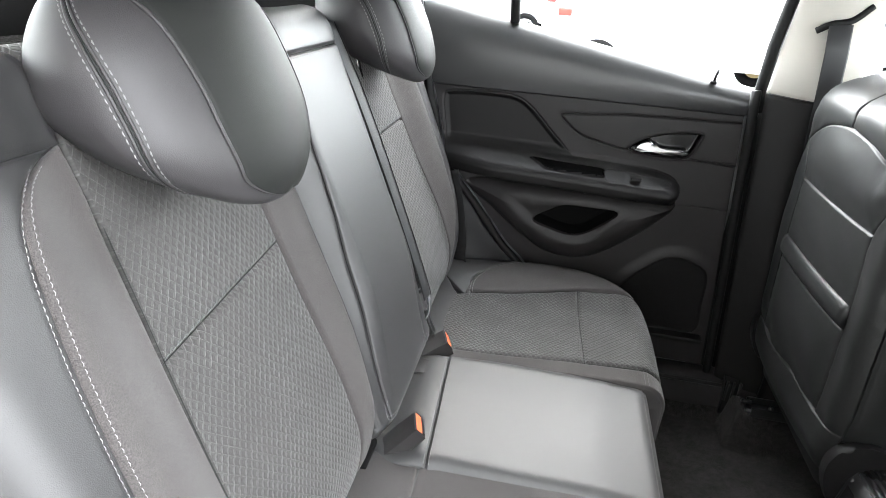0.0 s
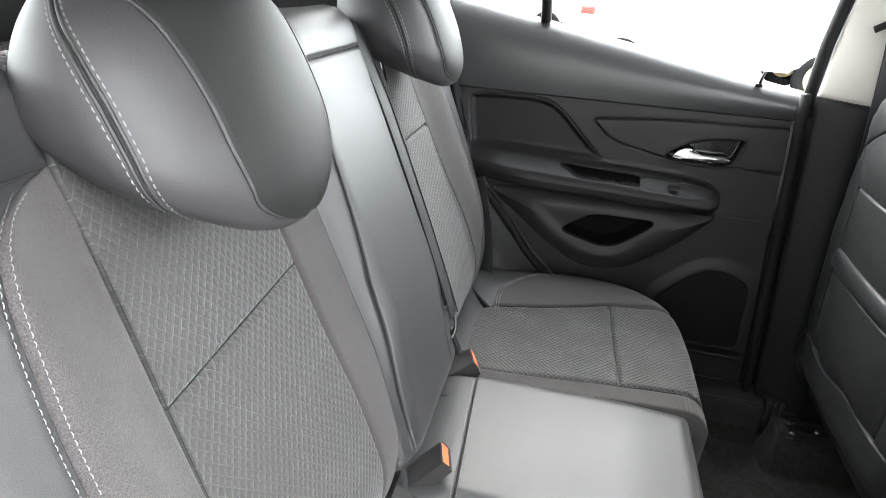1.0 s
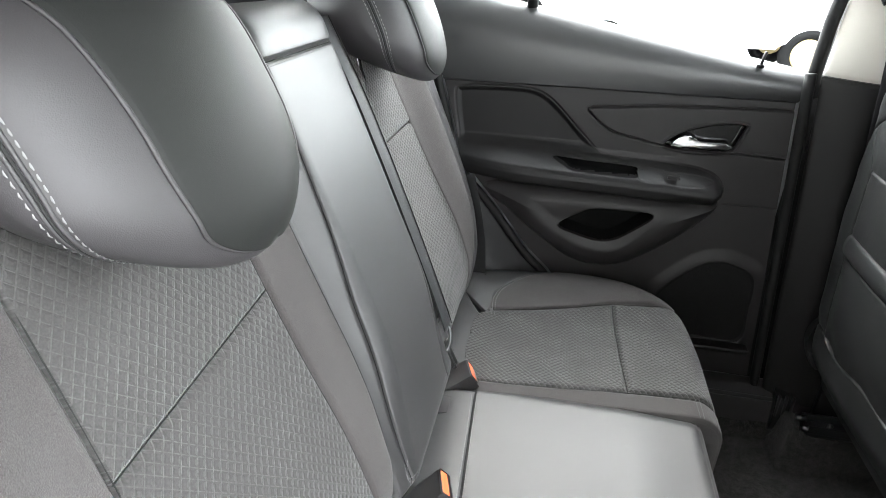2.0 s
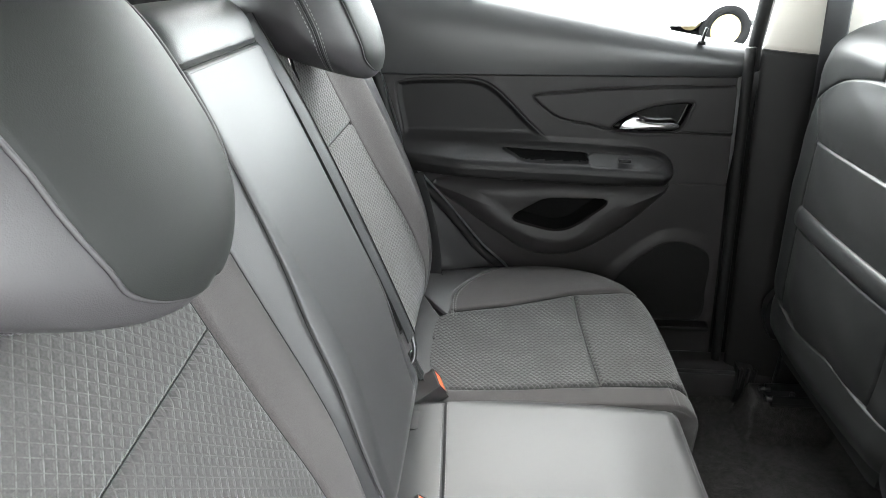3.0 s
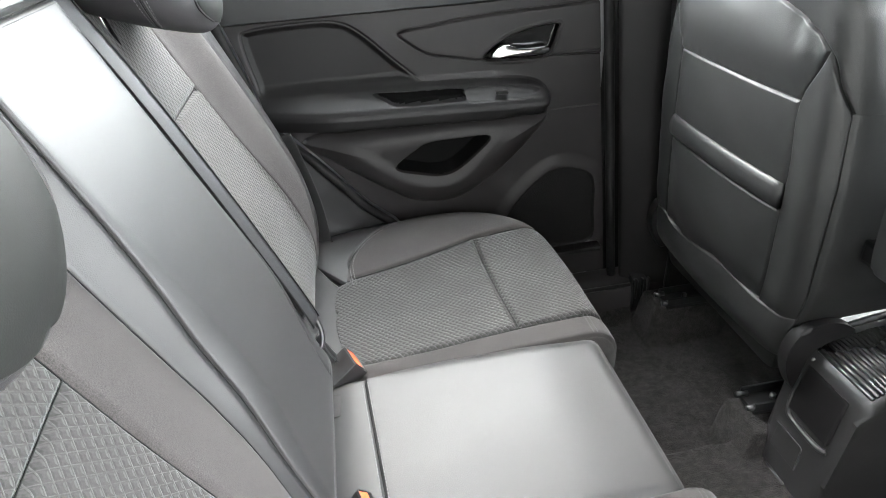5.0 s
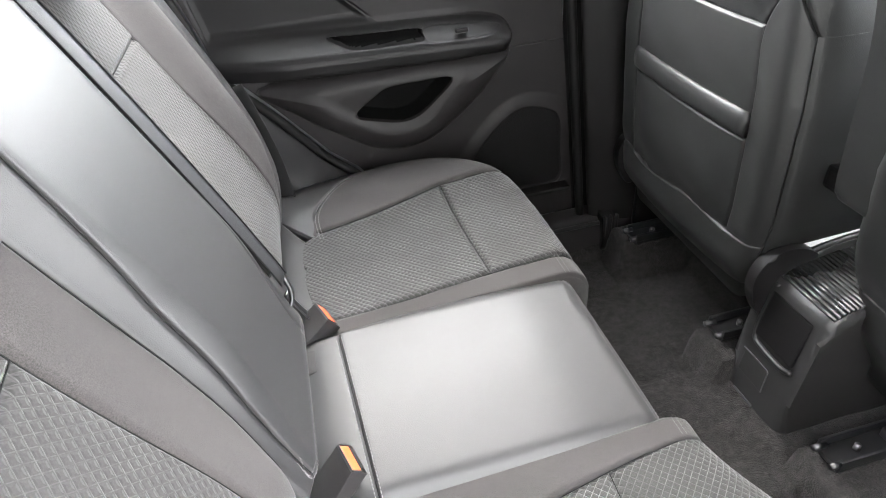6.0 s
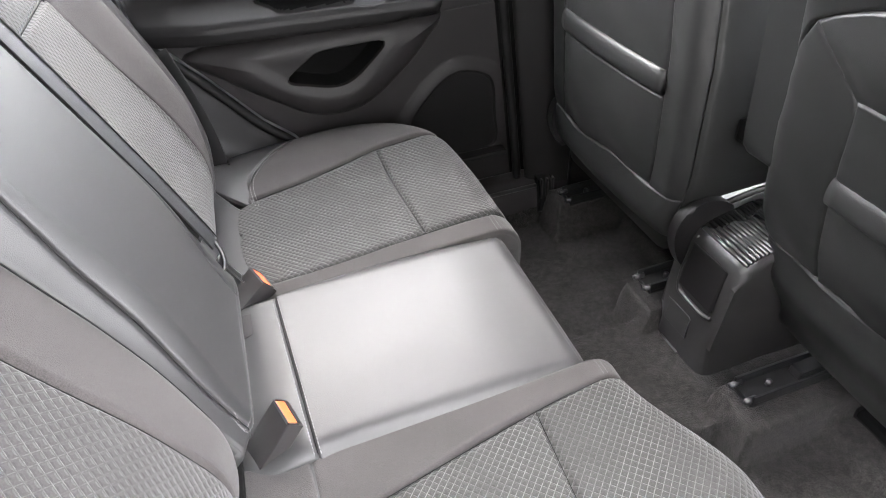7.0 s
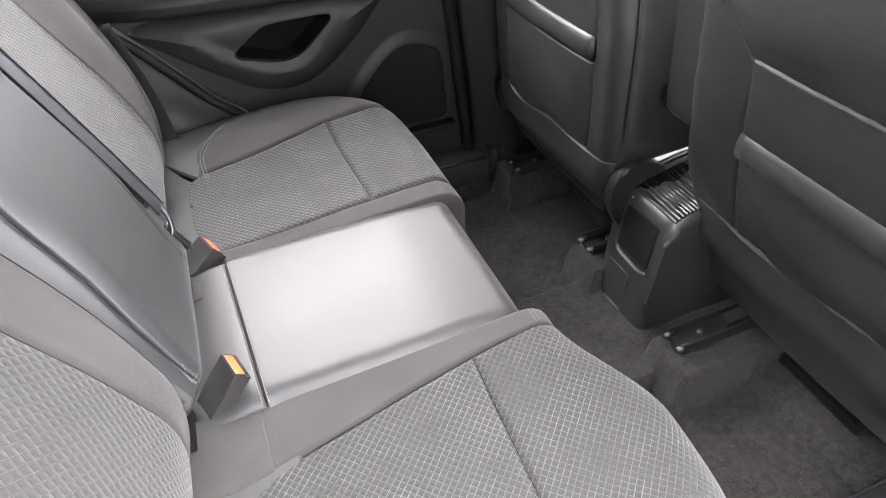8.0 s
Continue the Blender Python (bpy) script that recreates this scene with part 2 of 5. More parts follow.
def patch(name, S, lo, hi, n, m, material, parent, out, groove=0.004, w=0.006, thick=0.012, edges=(1, 1, 1, 1), label="", lift=0.0, puff=0.0, pucker=0.0):
    """A padded panel laid on the surface S(a, b): from the curve lo(s) to the curve hi(s), its edges drawn down into the seams."""
    s0 = np.linspace(0, 1, 9)
    La = np.linalg.norm(np.diff(S(*lo(s0)), axis=0), axis=1).sum()
    Lb = np.linalg.norm(S(*hi(np.array([0.5]))) - S(*lo(np.array([0.5]))))
    ks = [0.15, 0.4, 0.7, 1.0, 1.4, 2.0]
    s = knots(n, [q * w / max(La, 1e-3) for q in ks])
    t = knots(m, [q * w / max(Lb, 1e-3) for q in ks])
    la, lb = lo(s)
    ha, hb = hi(s)
    A = la[:, None] * (1 - t) + ha[:, None] * t
    B = lb[:, None] * (1 - t) + hb[:, None] * t
    P, N = S(A, B), normals(S, A, B, out)
    ds = np.linalg.norm(np.diff(P, axis=0), axis=2)
    dt = np.linalg.norm(np.diff(P, axis=1), axis=2)
    z0, z1 = np.zeros((1, len(t))), np.zeros((len(s), 1))
    c0 = np.concatenate([z0, np.cumsum(ds, 0)])
    c1 = np.concatenate([z1, np.cumsum(dt, 1)], 1)
    d = np.full(A.shape, 9.0)
    for on, e in zip(edges, (c0, c0[-1:] - c0, c1, c1[:, -1:] - c1)):
        if on:
            d = np.minimum(d, e)
    if puff:
        lift = lift + puff * (1 - np.exp(-(d / 0.035) ** 2))
    if pucker:
        X, Y, Z = P[..., 0], P[..., 1], P[..., 2]
        fold = np.sin(211 * Y + 160 * Z) + np.sin(173 * Z - 90 * Y + 60 * X + 1.3) * np.sin(131 * Y + 77 * X) + 0.6 * np.sin(290 * Y - 240 * Z + 90 * X)
        slow = np.sin(31 * Y + 1.1) * np.sin(27 * Z + 0.4) + 0.6 * np.sin(53 * Z - 41 * Y + 20 * X)
        lift = lift + pucker * (fold * np.exp(-(d / 0.016) ** 2) * (1 - np.exp(-(d / 0.004) ** 2)) + 1.3 * slow * (1 - np.exp(-(d / 0.03) ** 2)))
    P = P + N * (lift - groove * np.exp(-(d / w) ** 2))[..., None]
    Q = P - N * thick
    ns, nt = A.shape
    verts = np.concatenate([P.reshape(-1, 3), Q.reshape(-1, 3)])
    uv = np.stack([A, B], -1).reshape(-1, 2)
    idx = np.arange(ns * nt).reshape(ns, nt)
    a, b, c, e = idx[:-1, :-1], idx[1:, :-1], idx[1:, 1:], idx[:-1, 1:]
    top = np.stack([a, b, c, e], -1).reshape(-1, 4)
    flip = (np.cross(P[1, 0] - P[0, 0], P[0, 1] - P[0, 0]) @ N[0, 0]) < 0
    if flip:
        top = top[:, ::-1]
    faces = top.tolist() + (top[:, ::-1] + ns * nt).tolist()
    rim = np.concatenate([idx[:, 0], idx[-1, 1:], idx[-2::-1, -1], idx[0, -2:0:-1]])
    for i in range(len(rim)):
        p, q = int(rim[i]), int(rim[(i + 1) % len(rim)])
        f = [p, p + ns * nt, q + ns * nt, q]
        faces.append(f[::-1] if flip else f)
    return raw(name, verts, faces, material, parent, label, np.concatenate([uv, uv]))


def seg(*points):
    """A smooth curve through points of a surface's own two coordinates, for patch()."""
    p = np.array(points, float)
    k = np.linspace(0, 1, len(p))

    def curve(s):
        s = np.asarray(s, float)
        if len(p) == 2:
            return p[0, 0] + (p[1, 0] - p[0, 0]) * s, p[0, 1] + (p[1, 1] - p[0, 1]) * s
        g = np.gradient(p, k, axis=0)
        i = np.clip((s * (len(p) - 1)).astype(int), 0, len(p) - 2)
        h = k[1]
        u = ((s - k[i]) / h)[..., None]
        q = ((2 * u**3 - 3 * u**2 + 1) * p[i] + (u**3 - 2 * u**2 + u) * h * g[i]
             + (-2 * u**3 + 3 * u**2) * p[i + 1] + (u**3 - u**2) * h * g[i + 1])
        return q[..., 0], q[..., 1]
    return curve


def tube(name, points, r, material, parent, label="", sides=8, flat=1.0, closed=False, up=(0, 0, 1)):
    """A rod or cord along points; flat squeezes it into a strap across up."""
    pts = np.array(points, float)
    tan = unit(np.gradient(pts, axis=0))
    side = unit(np.cross(tan, np.broadcast_to(np.array(up, float), tan.shape)))
    nor = np.cross(side, tan)
    ang = np.linspace(0, 2 * np.pi, sides, endpoint=False)
    ring = pts[:, None] + r * (np.cos(ang)[None, :, None] * side[:, None] + flat * np.sin(ang)[None, :, None] * nor[:, None])
    n = len(pts)
    verts = ring.reshape(-1, 3)
    faces = []
    for i in range(n if closed else n - 1):
        for j in range(sides):
            k = (j + 1) % sides
            i2 = (i + 1) % n
            faces.append([i * sides + j, i * sides + k, i2 * sides + k, i2 * sides + j])
    if not closed:
        faces += [list(range(sides))[::-1], [(n - 1) * sides + j for j in range(sides)]]
    return raw(name, verts, faces, material, parent, label)


def stitches(name, S, curve, out, parent, material=None, length=0.0045, gap=0.0025, width=0.0006, lift=0.0006):
    """A row of thread stitches on a surface, each a small raised capsule, as one seam."""
    s = np.linspace(0, 1, 600)
    a, b = curve(s)
    P = S(a, b) + normals(S, a, b, out) * lift
    arc = np.concatenate([[0], np.cumsum(np.linalg.norm(np.diff(P, axis=0), axis=1))])
    verts, faces = [], []
    n = int(arc[-1] / (length + gap))
    N = normals(S, a, b, out)
    for i in range(n):
        d0 = i * (length + gap)
        ends = [np.array([np.interp(d, arc, P[:, c]) for c in range(3)]) for d in (d0, d0 + length / 2, d0 + length)]
        nn = np.array([np.interp(d0, arc, N[:, c]) for c in range(3)])
        side = unit(np.cross(ends[2] - ends[0], nn)) * width
        base = len(verts)
        for e, k, h in zip(ends, (0.5, 1.0, 0.5), (-0.0006, 0.0004, -0.0006)):
            verts += [e - side * k + nn * h, e + nn * (h + 0.0005), e + side * k + nn * h]
        for j in (0, 3):
            faces += [[base + j, base + j + 1, base + j + 4, base + j + 3], [base + j + 1, base + j + 2, base + j + 5, base + j + 4]]
    return tagged(raw(name, verts, faces, material or THREAD, parent), kind="stuff")


def seam(S, curve, out, parent, sink=0.0015, r=0.0006):
    """A joint's sewn line, the shade of its groove drawn as a dark tube."""
    a, b = curve(np.linspace(0, 1, 60))
    P = S(a, b)
    N = normals(S, a, b, out)
    return tube("seam", P - N * (sink + 0.0004), r, SEAM, parent, sides=6, up=tuple(np.array(out) + 0.01))


def box(bm, c, d, bevel=0.004, rot=None, segs=2):
    """A bevelled block of size d round c, put into bm."""
    tmp = bmesh.new()
    bmesh.ops.create_cube(tmp, size=1.0)
    bmesh.ops.scale(tmp, vec=d, verts=tmp.verts)
    if bevel:
        bmesh.ops.bevel(tmp, geom=tmp.edges[:], offset=bevel, segments=segs, profile=0.6, affect="EDGES")
    if rot is not None:
        bmesh.ops.transform(tmp, matrix=rot, verts=tmp.verts)
    bmesh.ops.translate(tmp, vec=c, verts=tmp.verts)
    me = bpy.data.meshes.new("tmp")
    tmp.to_mesh(me)
    tmp.free()
    bm.from_mesh(me)
    bpy.data.meshes.remove(me)
    return bm


def block(name, c, d, material, parent, bevel=0.004, rot=None, label=""):
    return part(name, box(bmesh.new(), c, d, bevel, rot), material, parent, label, smooth=False)


def prism(name, outline, y0, y1, material, parent, bevel=0.004, label="", axis="y", segs=3):
    """An outline in x and z (or y and z) drawn out along the third axis, with rounded edges."""
    bm = bmesh.new()
    make = (lambda p, q: (p[0], q, p[1])) if axis == "y" else (lambda p, q: (q, p[0], p[1])) if axis == "x" else (lambda p, q: (p[0], p[1], q))
    lo = [bm.verts.new(make(p, y0)) for p in outline]
    hi = [bm.verts.new(make(p, y1)) for p in outline]
    bm.faces.new(lo)
    bm.faces.new(hi[::-1])
    n = len(outline)
    rims = []
    for i in range(n):
        bm.faces.new([lo[i], hi[i], hi[(i + 1) % n], lo[(i + 1) % n]])
    for ring in (lo, hi):
        for i in range(n):
            rims.append(bm.edges.get((ring[i], ring[(i + 1) % n])))
    if bevel:
        bmesh.ops.bevel(bm, geom=rims, offset=bevel, segments=segs, profile=0.6, affect="EDGES", clamp_overlap=True)
    ob = part(name, bm, material, parent, label)
    return ob


def smooth_loop(points, n=8):
    """A closed rounded outline through points."""
    p = np.array(points, float)
    k = len(p)
    out = []
    for i in range(k):
        p0, p1, p2, p3 = p[i - 1], p[i], p[(i + 1) % k], p[(i + 2) % k]
        for u in np.linspace(0, 1, n, endpoint=False):
            out.append(0.5 * (2 * p1 + (p2 - p0) * u + (2 * p0 - 5 * p1 + 4 * p2 - p3) * u**2 + (3 * p1 - p0 - 3 * p2 + p3) * u**3))
    return [tuple(q) for q in out]


def smooth_line(points, n=8):
    p = np.array(points, float)
    p = np.concatenate([[2 * p[0] - p[1]], p, [2 * p[-1] - p[-2]]])
    out = []
    for i in range(1, len(p) - 2):
        p0, p1, p2, p3 = p[i - 1], p[i], p[i + 1], p[i + 2]
        for u in np.linspace(0, 1, n, endpoint=False):
            out.append(0.5 * (2 * p1 + (p2 - p0) * u + (2 * p0 - 5 * p1 + 4 * p2 - p3) * u**2 + (3 * p1 - p0 - 3 * p2 + p3) * u**3))
    out.append(p[-2])
    return np.array(out)


def ease(x, a, b):
    u = np.clip((x - a) / (b - a), 0, 1)
    return u * u * (3 - 2 * u)


def signed(poly, X, Z):
    """Distance into a closed outline, positive inside."""
    q = np.array(poly)
    d = np.full(X.shape, 1e9)
    inside = np.zeros(X.shape, bool)
    for i in range(len(q)):
        (ax, az), (bx, bz) = q[i], q[(i + 1) % len(q)]
        ex, ez = bx - ax, bz - az
        u = np.clip(((X - ax) * ex + (Z - az) * ez) / max(ex * ex + ez * ez, 1e-12), 0, 1)
        d = np.minimum(d, np.hypot(X - ax - u * ex, Z - az - u * ez))
        inside ^= ((az > Z) != (bz > Z)) & (X < (bx - ax) * (Z - az) / (bz - az + 1e-12) + ax)
    return np.where(inside, d, -d)


# ---- the car's shell ----
def slab(name, c, d, material, bevel=0.0, rot=None):
    ob = finish(name, box(bmesh.new(), c, d, bevel, rot), material, smooth=False)
    return tagged(ob, kind="structure")


floor = thing("floor", "charcoal carpeted car floor with raised tunnel", "floor", kind="structure")


def floor_height(X, Y):
    q = np.abs(Y - YC)
    z = -0.075 + 0.045 * (1 - ease(q, 0.138, 0.151))                       # low centre tunnel
    mount = ease(X, 0.549, 0.568)
    z = np.maximum(z, -0.075 + 0.10 * mount * (1 - ease(np.abs(q - 0.150), 0.049, 0.059)))   # humps under the inner rails
    z = np.maximum(z, -0.075 + 0.11 * mount * (1 - ease(np.abs(q - 0.535), 0.03, 0.06)))
    z = np.maximum(z, -0.075 + 0.032 * ease(X, 0.735, 0.755) + 0.02 * ease(X, 0.86, 0.95))
    z = np.maximum(z, -0.075 + 0.10 * ease(q, 0.575, 0.62))
    z = z + 0.06 * (1 - ease(X, 0.10, 0.24))
    z = z - 0.004 * np.exp(-((q - 0.153) / 0.005) ** 2) * (1 - mount)            # moulded crease beside the tunnel
    return z + 0.0012 * np.sin(61 * X - 23 * Y + 1.0) * np.sin(47 * Y + 9 * X) + 0.002 * np.sin(37 * X + 11 * Y) * np.sin(29 * Y)


def carpet_surface(A, B):
    return np.stack([A, B, floor_height(A, B)], -1)


patch("carpet", carpet_surface, seg((0.05, YC - 0.69), (1.6, YC - 0.69)), seg((0.05, YC + 0.69), (1.6, YC + 0.69)), 260, 260, CARPET, floor, (0, 0, 1), groove=0, thick=0.03)

slab("roof", (0.02, YC, 1.27), (2.6, 1.25, 0.03), HEADLINER, 0.01)
slab("roof_rail_far", (0.02, YC + 0.59, 1.22), (2.6, 0.10, 0.10), CREAM, 0.03)
slab("roof_rail_near", (0.02, YC - 0.565, 1.205), (2.6, 0.11, 0.11), CREAM, 0.03)
# Unseen slab, added to keep outside light off the car's near side.
slab("light_blocker_near", (-1.85, -1.25, 1.15), (5.5, 0.2, 3.1), BLOCKER_GREY, 0.01)
slab("windscreen_header", (1.30, YC, 1.25), (0.10, 1.25, 0.05), CREAM, 0.02)
for sg, nm in ((1, "front_pillar_far"), (-1, "front_pillar_near")):
    tagged(tube(nm, [(1.26, YC + sg * 0.60, 1.24), (1.55, YC + sg * 0.63, 1.06), (1.85, YC + sg * 0.66, 0.80)], 0.05, CREAM, None, up=(0, 1, 0)), kind="structure")
# Unseen windscreen; its tint is added to dim light from the front.
shaded, _, shaded_bsdf = nodes_of("tinted_windscreen_glass")
shaded_bsdf.inputs["Transmission Weight"].default_value, shaded_bsdf.inputs["Roughness"].default_value, shaded_bsdf.inputs["IOR"].default_value = 1.0, 0.0, 1.02
shaded_bsdf.inputs["Base Color"].default_value = (0.60, 0.64, 0.62, 1)
screen = raw("windscreen", [(1.32, YC - 0.58, 1.24), (1.32, YC + 0.58, 1.24), (1.88, YC + 0.64, 0.80), (1.88, YC - 0.64, 0.80)], [[0, 1, 2, 3]], shaded, None, smooth=False)
tagged(screen, "raked windscreen, tinted to cut the front light", "windscreen", kind="structure")
screen.visible_shadow = False
# Unseen near pillar, put in to hold back light from the near front.
slab("pillar_near", (0.53, YC - 0.665, 0.62), (0.12, 0.06, 1.25), CREAM, 0.025)
slab("firewall", (1.95, YC, 0.30), (0.05, 1.45, 0.95), PLASTIC)
slab("load_floor", (-0.75, YC, 0.30), (0.8, 1.25, 0.04), CARPET, 0.01)
slab("tailgate", (-1.18, YC, 0.50), (0.05, 1.4, 0.85), PLASTIC, 0.01)
tinted, _, tp = nodes_of("tinted_rear_glass")
tp.inputs["Transmission Weight"].default_value, tp.inputs["Roughness"].default_value, tp.inputs["IOR"].default_value = 1.0, 0.0, 1.05
tp.inputs["Base Color"].default_value = (0.42, 0.44, 0.42, 1)
tagged(raw("rear_window", [(-1.17, YC - 0.62, 0.92), (-1.17, YC + 0.62, 0.92), (-1.10, YC + 0.58, 1.20), (-1.10, YC - 0.58, 1.20)], [[0, 1, 2, 3]], tinted, None, smooth=False), "tinted rear window pane", "window", kind="structure")
slab("tailgate_header", (-1.05, YC, 1.22), (0.25, 1.3, 0.07), CREAM, 0.02)
slab("quarter_wall_far", (-0.80, YC + 0.68, 0.50), (0.75, 0.05, 0.95), PLASTIC, 0.01)
slab("quarter_wall_near", (-0.80, YC - 0.68, 0.50), (0.75, 0.05, 0.95), PLASTIC, 0.01)
slab("rear_pillar_far", (-0.78, YC + 0.66, 1.10), (0.55, 0.06, 0.30), CREAM, 0.02)
slab("rear_pillar_near", (-0.78, YC - 0.66, 1.10), (0.55, 0.06, 0.30), CREAM, 0.02)
slab("dashboard", (1.75, YC, 0.55), (0.35, 1.35, 0.5), PLASTIC, 0.05)
slab("front_door_far", (1.12, YC + 0.69, 0.38), (1.1, 0.05, 0.86), PLASTIC, 0.02)
slab("front_door_near", (1.12, YC - 0.69, 0.38), (1.1, 0.05, 0.86), PLASTIC, 0.02)
slab("sill_near", (0.30, YC - 0.70, -0.04), (1.6, 0.10, 0.16), PLASTIC, 0.02)
slab("floor_pan", (0.5, YC, -0.14), (2.6, 1.45, 0.04), PLASTIC, 0.0)

duct = thing("air_duct", "black plastic foot duct in the carpet under the front seat", "air duct")
block("duct_body", (0.845, 0.555, -0.035), (0.085, 0.185, 0.03), PLASTIC, duct, 0.006)
# Solid block; near-black paints the shade inside the mouth.
block("duct_mouth", (0.812, 0.555, -0.024), (0.03, 0.165, 0.016), RECESS_SHADE, duct, 0.003, label="duct mouth with its shade painted dark")
block("duct_clip", (0.818, 0.53, -0.012), (0.018, 0.006, 0.004), BRUSHED, duct, 0.001, label="small steel clip")

# ---- far rear door ----
YD = 1.515                       # plane of the far door trim
door = thing("door", "black grained plastic rear door trim, closed", "car door", kind="structure")
UPPER = smooth_loop([(-0.285, 0.712), (-0.268, 0.729), (-0.178, 0.734), (-0.108, 0.731), (-0.061, 0.708), (0.010, 0.640), (0.06, 0.597), (0.098, 0.582), (0.0, 0.575), (-0.20, 0.578), (-0.262, 0.592), (-0.276, 0.640)], 6)
TRIM = smooth_loop([(0.017, 0.700), (0.083, 0.7075), (0.191, 0.717), (0.44, 0.7245), (0.53, 0.727), (0.53, 0.614), (0.445, 0.617), (0.362, 0.621), (0.191, 0.627), (0.134, 0.637), (0.072, 0.651), (0.030, 0.679)], 6)
ARM = smooth_loop([(-0.30, 0.612), (-0.15, 0.608), (0.05, 0.600), (0.22, 0.590), (0.295, 0.576), (0.324, 0.550), (0.320, 0.524), (0.295, 0.507), (0.18, 0.512), (0.0, 0.518), (-0.16, 0.526), (-0.30, 0.534)], 6)
BOWL = smooth_loop([(-0.20, 0.505), (0.05, 0.522), (0.20, 0.520), (0.325, 0.510), (0.287, 0.449), (0.224, 0.389), (0.146, 0.336), (0.078, 0.322), (0.010, 0.336), (-0.044, 0.370), (-0.134, 0.435)], 6)
LOW_TRIM = smooth_loop([(-0.16, 0.432), (-0.100, 0.400), (-0.045, 0.370), (-0.026, 0.335), (0.0, 0.298), (-0.02, 0.26), (-0.10, 0.26), (-0.17, 0.38)], 6)
HOLE = smooth_loop([(-0.021, 0.430), (0.027, 0.467), (0.056, 0.480), (0.12, 0.482), (0.189, 0.478), (0.156, 0.440), (0.112, 0.407), (0.073, 0.400), (0.027, 0.410)], 4)
GRIP = smooth_loop([(-0.048, 0.588), (0.007, 0.5855), (0.07, 0.583), (0.132, 0.580), (0.138, 0.572), (0.133, 0.5635), (0.07, 0.5645), (0.0, 0.567), (-0.024, 0.576)], 4)
RIDGE = smooth_loop([(-0.063, 0.434), (0.008, 0.389), (0.073, 0.374), (0.126, 0.386), (0.176, 0.437), (0.215, 0.500), (0.05, 0.512), (-0.115, 0.500)], 6)
SWITCH = smooth_loop([(0.146, 0.580), (0.22, 0.577), (0.285, 0.571), (0.302, 0.562), (0.256, 0.5535), (0.20, 0.556), (0.146, 0.559)], 5)
SPEAK = smooth_loop([(0.235, 0.258), (0.287, 0.320), (0.339, 0.359), (0.392, 0.361), (0.447, 0.329), (0.456, 0.24), (0.452, 0.150), (0.34, 0.146), (0.24, 0.146), (0.20, 0.19)], 6)
BEZEL = smooth_loop([(0.188, 0.634), (0.225, 0.664), (0.28, 0.682), (0.342, 0.688), (0.345, 0.672), (0.325, 0.628), (0.28, 0.622), (0.22, 0.624)], 6)


def belt_line(X):
    return 0.807 + (0.413 - X) * 0.181


def front_edge(Z):
    return 0.425 + (0.80 - Z) * 0.10


def rear_edge(Z):
    return np.interp(Z, [0.02, 0.15, 0.29, 0.34, 0.46, 0.555, 0.74, 0.95], [0.12, 0.06, -0.03, -0.085, -0.18, -0.262, -0.312, -0.35])


def swell(d, reach):
    """A rounded rise from an outline inwards."""
    u = np.clip(d / reach, 0, 1)
    return np.sqrt(1 - (1 - u) ** 2)


def door_out(X, Z):
    """How far the trim stands in from the door's plane, to the inside of the car."""
    h = 0.018 * ease(Z, 0.745, 0.80) + 0.008 * ease(Z, 0.7400, 0.7440)
    d = signed(UPPER, X, Z)
    fade = ease(Z, 0.600, 0.625)
    h = h - 0.007 * ease(d, -0.003, 0.014) * fade - 0.002 * np.exp(-(d / 0.0022) ** 2) * fade
    d = signed(TRIM, X, Z)
    h = h + 0.004 * ease(d, 0.0, 0.006) - 0.003 * np.exp(-(d / 0.0016) ** 2)
    bowl = 0.051 * swell(signed(BOWL, X, Z), 0.060)
    bowl = bowl - 0.008 * ease(signed(RIDGE, X, Z), -0.002, 0.034) * ease(Z, 0.505, 0.450)
    # armrest: fillet, sloping shelf, rolled nose, crease below
    zz = Z + 0.037 * X
    nose = sum(np.interp(zz + k, [0.521, 0.524, 0.532, 0.548, 0.557, 0.565, 0.592, 0.600, 0.612], [0.0, 0.059, 0.062, 0.063, 0.060, 0.054, 0.011, 0.004, 0.0]) for k in (-0.002, 0.0, 0.002)) / 3
    front = swell(signed(ARM, X, Z) + 0.004, 0.032)
    mix = ease(X, 0.20, 0.27)
    tip = (1 - mix + mix * front) * (1 - 0.62 * ease(-X, 0.12, 0.31))
    h = np.maximum(h + bowl * (1 - 0.55 * ease(-X, 0.06, 0.22)), h + nose * tip)
    h = h - 0.004 * np.exp(-((zz - 0.5225) / 0.0016) ** 2) * ease(X, 0.31, 0.28)
    h = h - 0.055 * ease(signed(HOLE, X, Z), -0.001, 0.009)
    h = h - 0.030 * ease(signed(GRIP, X, Z), -0.001, 0.004)
    h = h - 0.0025 * ease(signed(SWITCH, X, Z), -0.001, 0.002)
    d = signed(SPEAK, X, Z)
    h = h + 0.007 * ease(d, -0.035, -0.002) - 0.006 * ease(d, 0.0, 0.006)
    d = signed(BEZEL, X, Z)
    h = h - 0.014 * ease(d, -0.001, 0.005) + 0.003 * np.exp(-((d + 0.003) / 0.003) ** 2)
    groove = np.exp(-((Z - 0.505) / 0.0012) ** 2) * ease(X, 0.33, 0.35) + np.exp(-((Z - 0.627) / 0.0012) ** 2) * ease(X, 0.345, 0.36)
    return h - 0.002 * groove


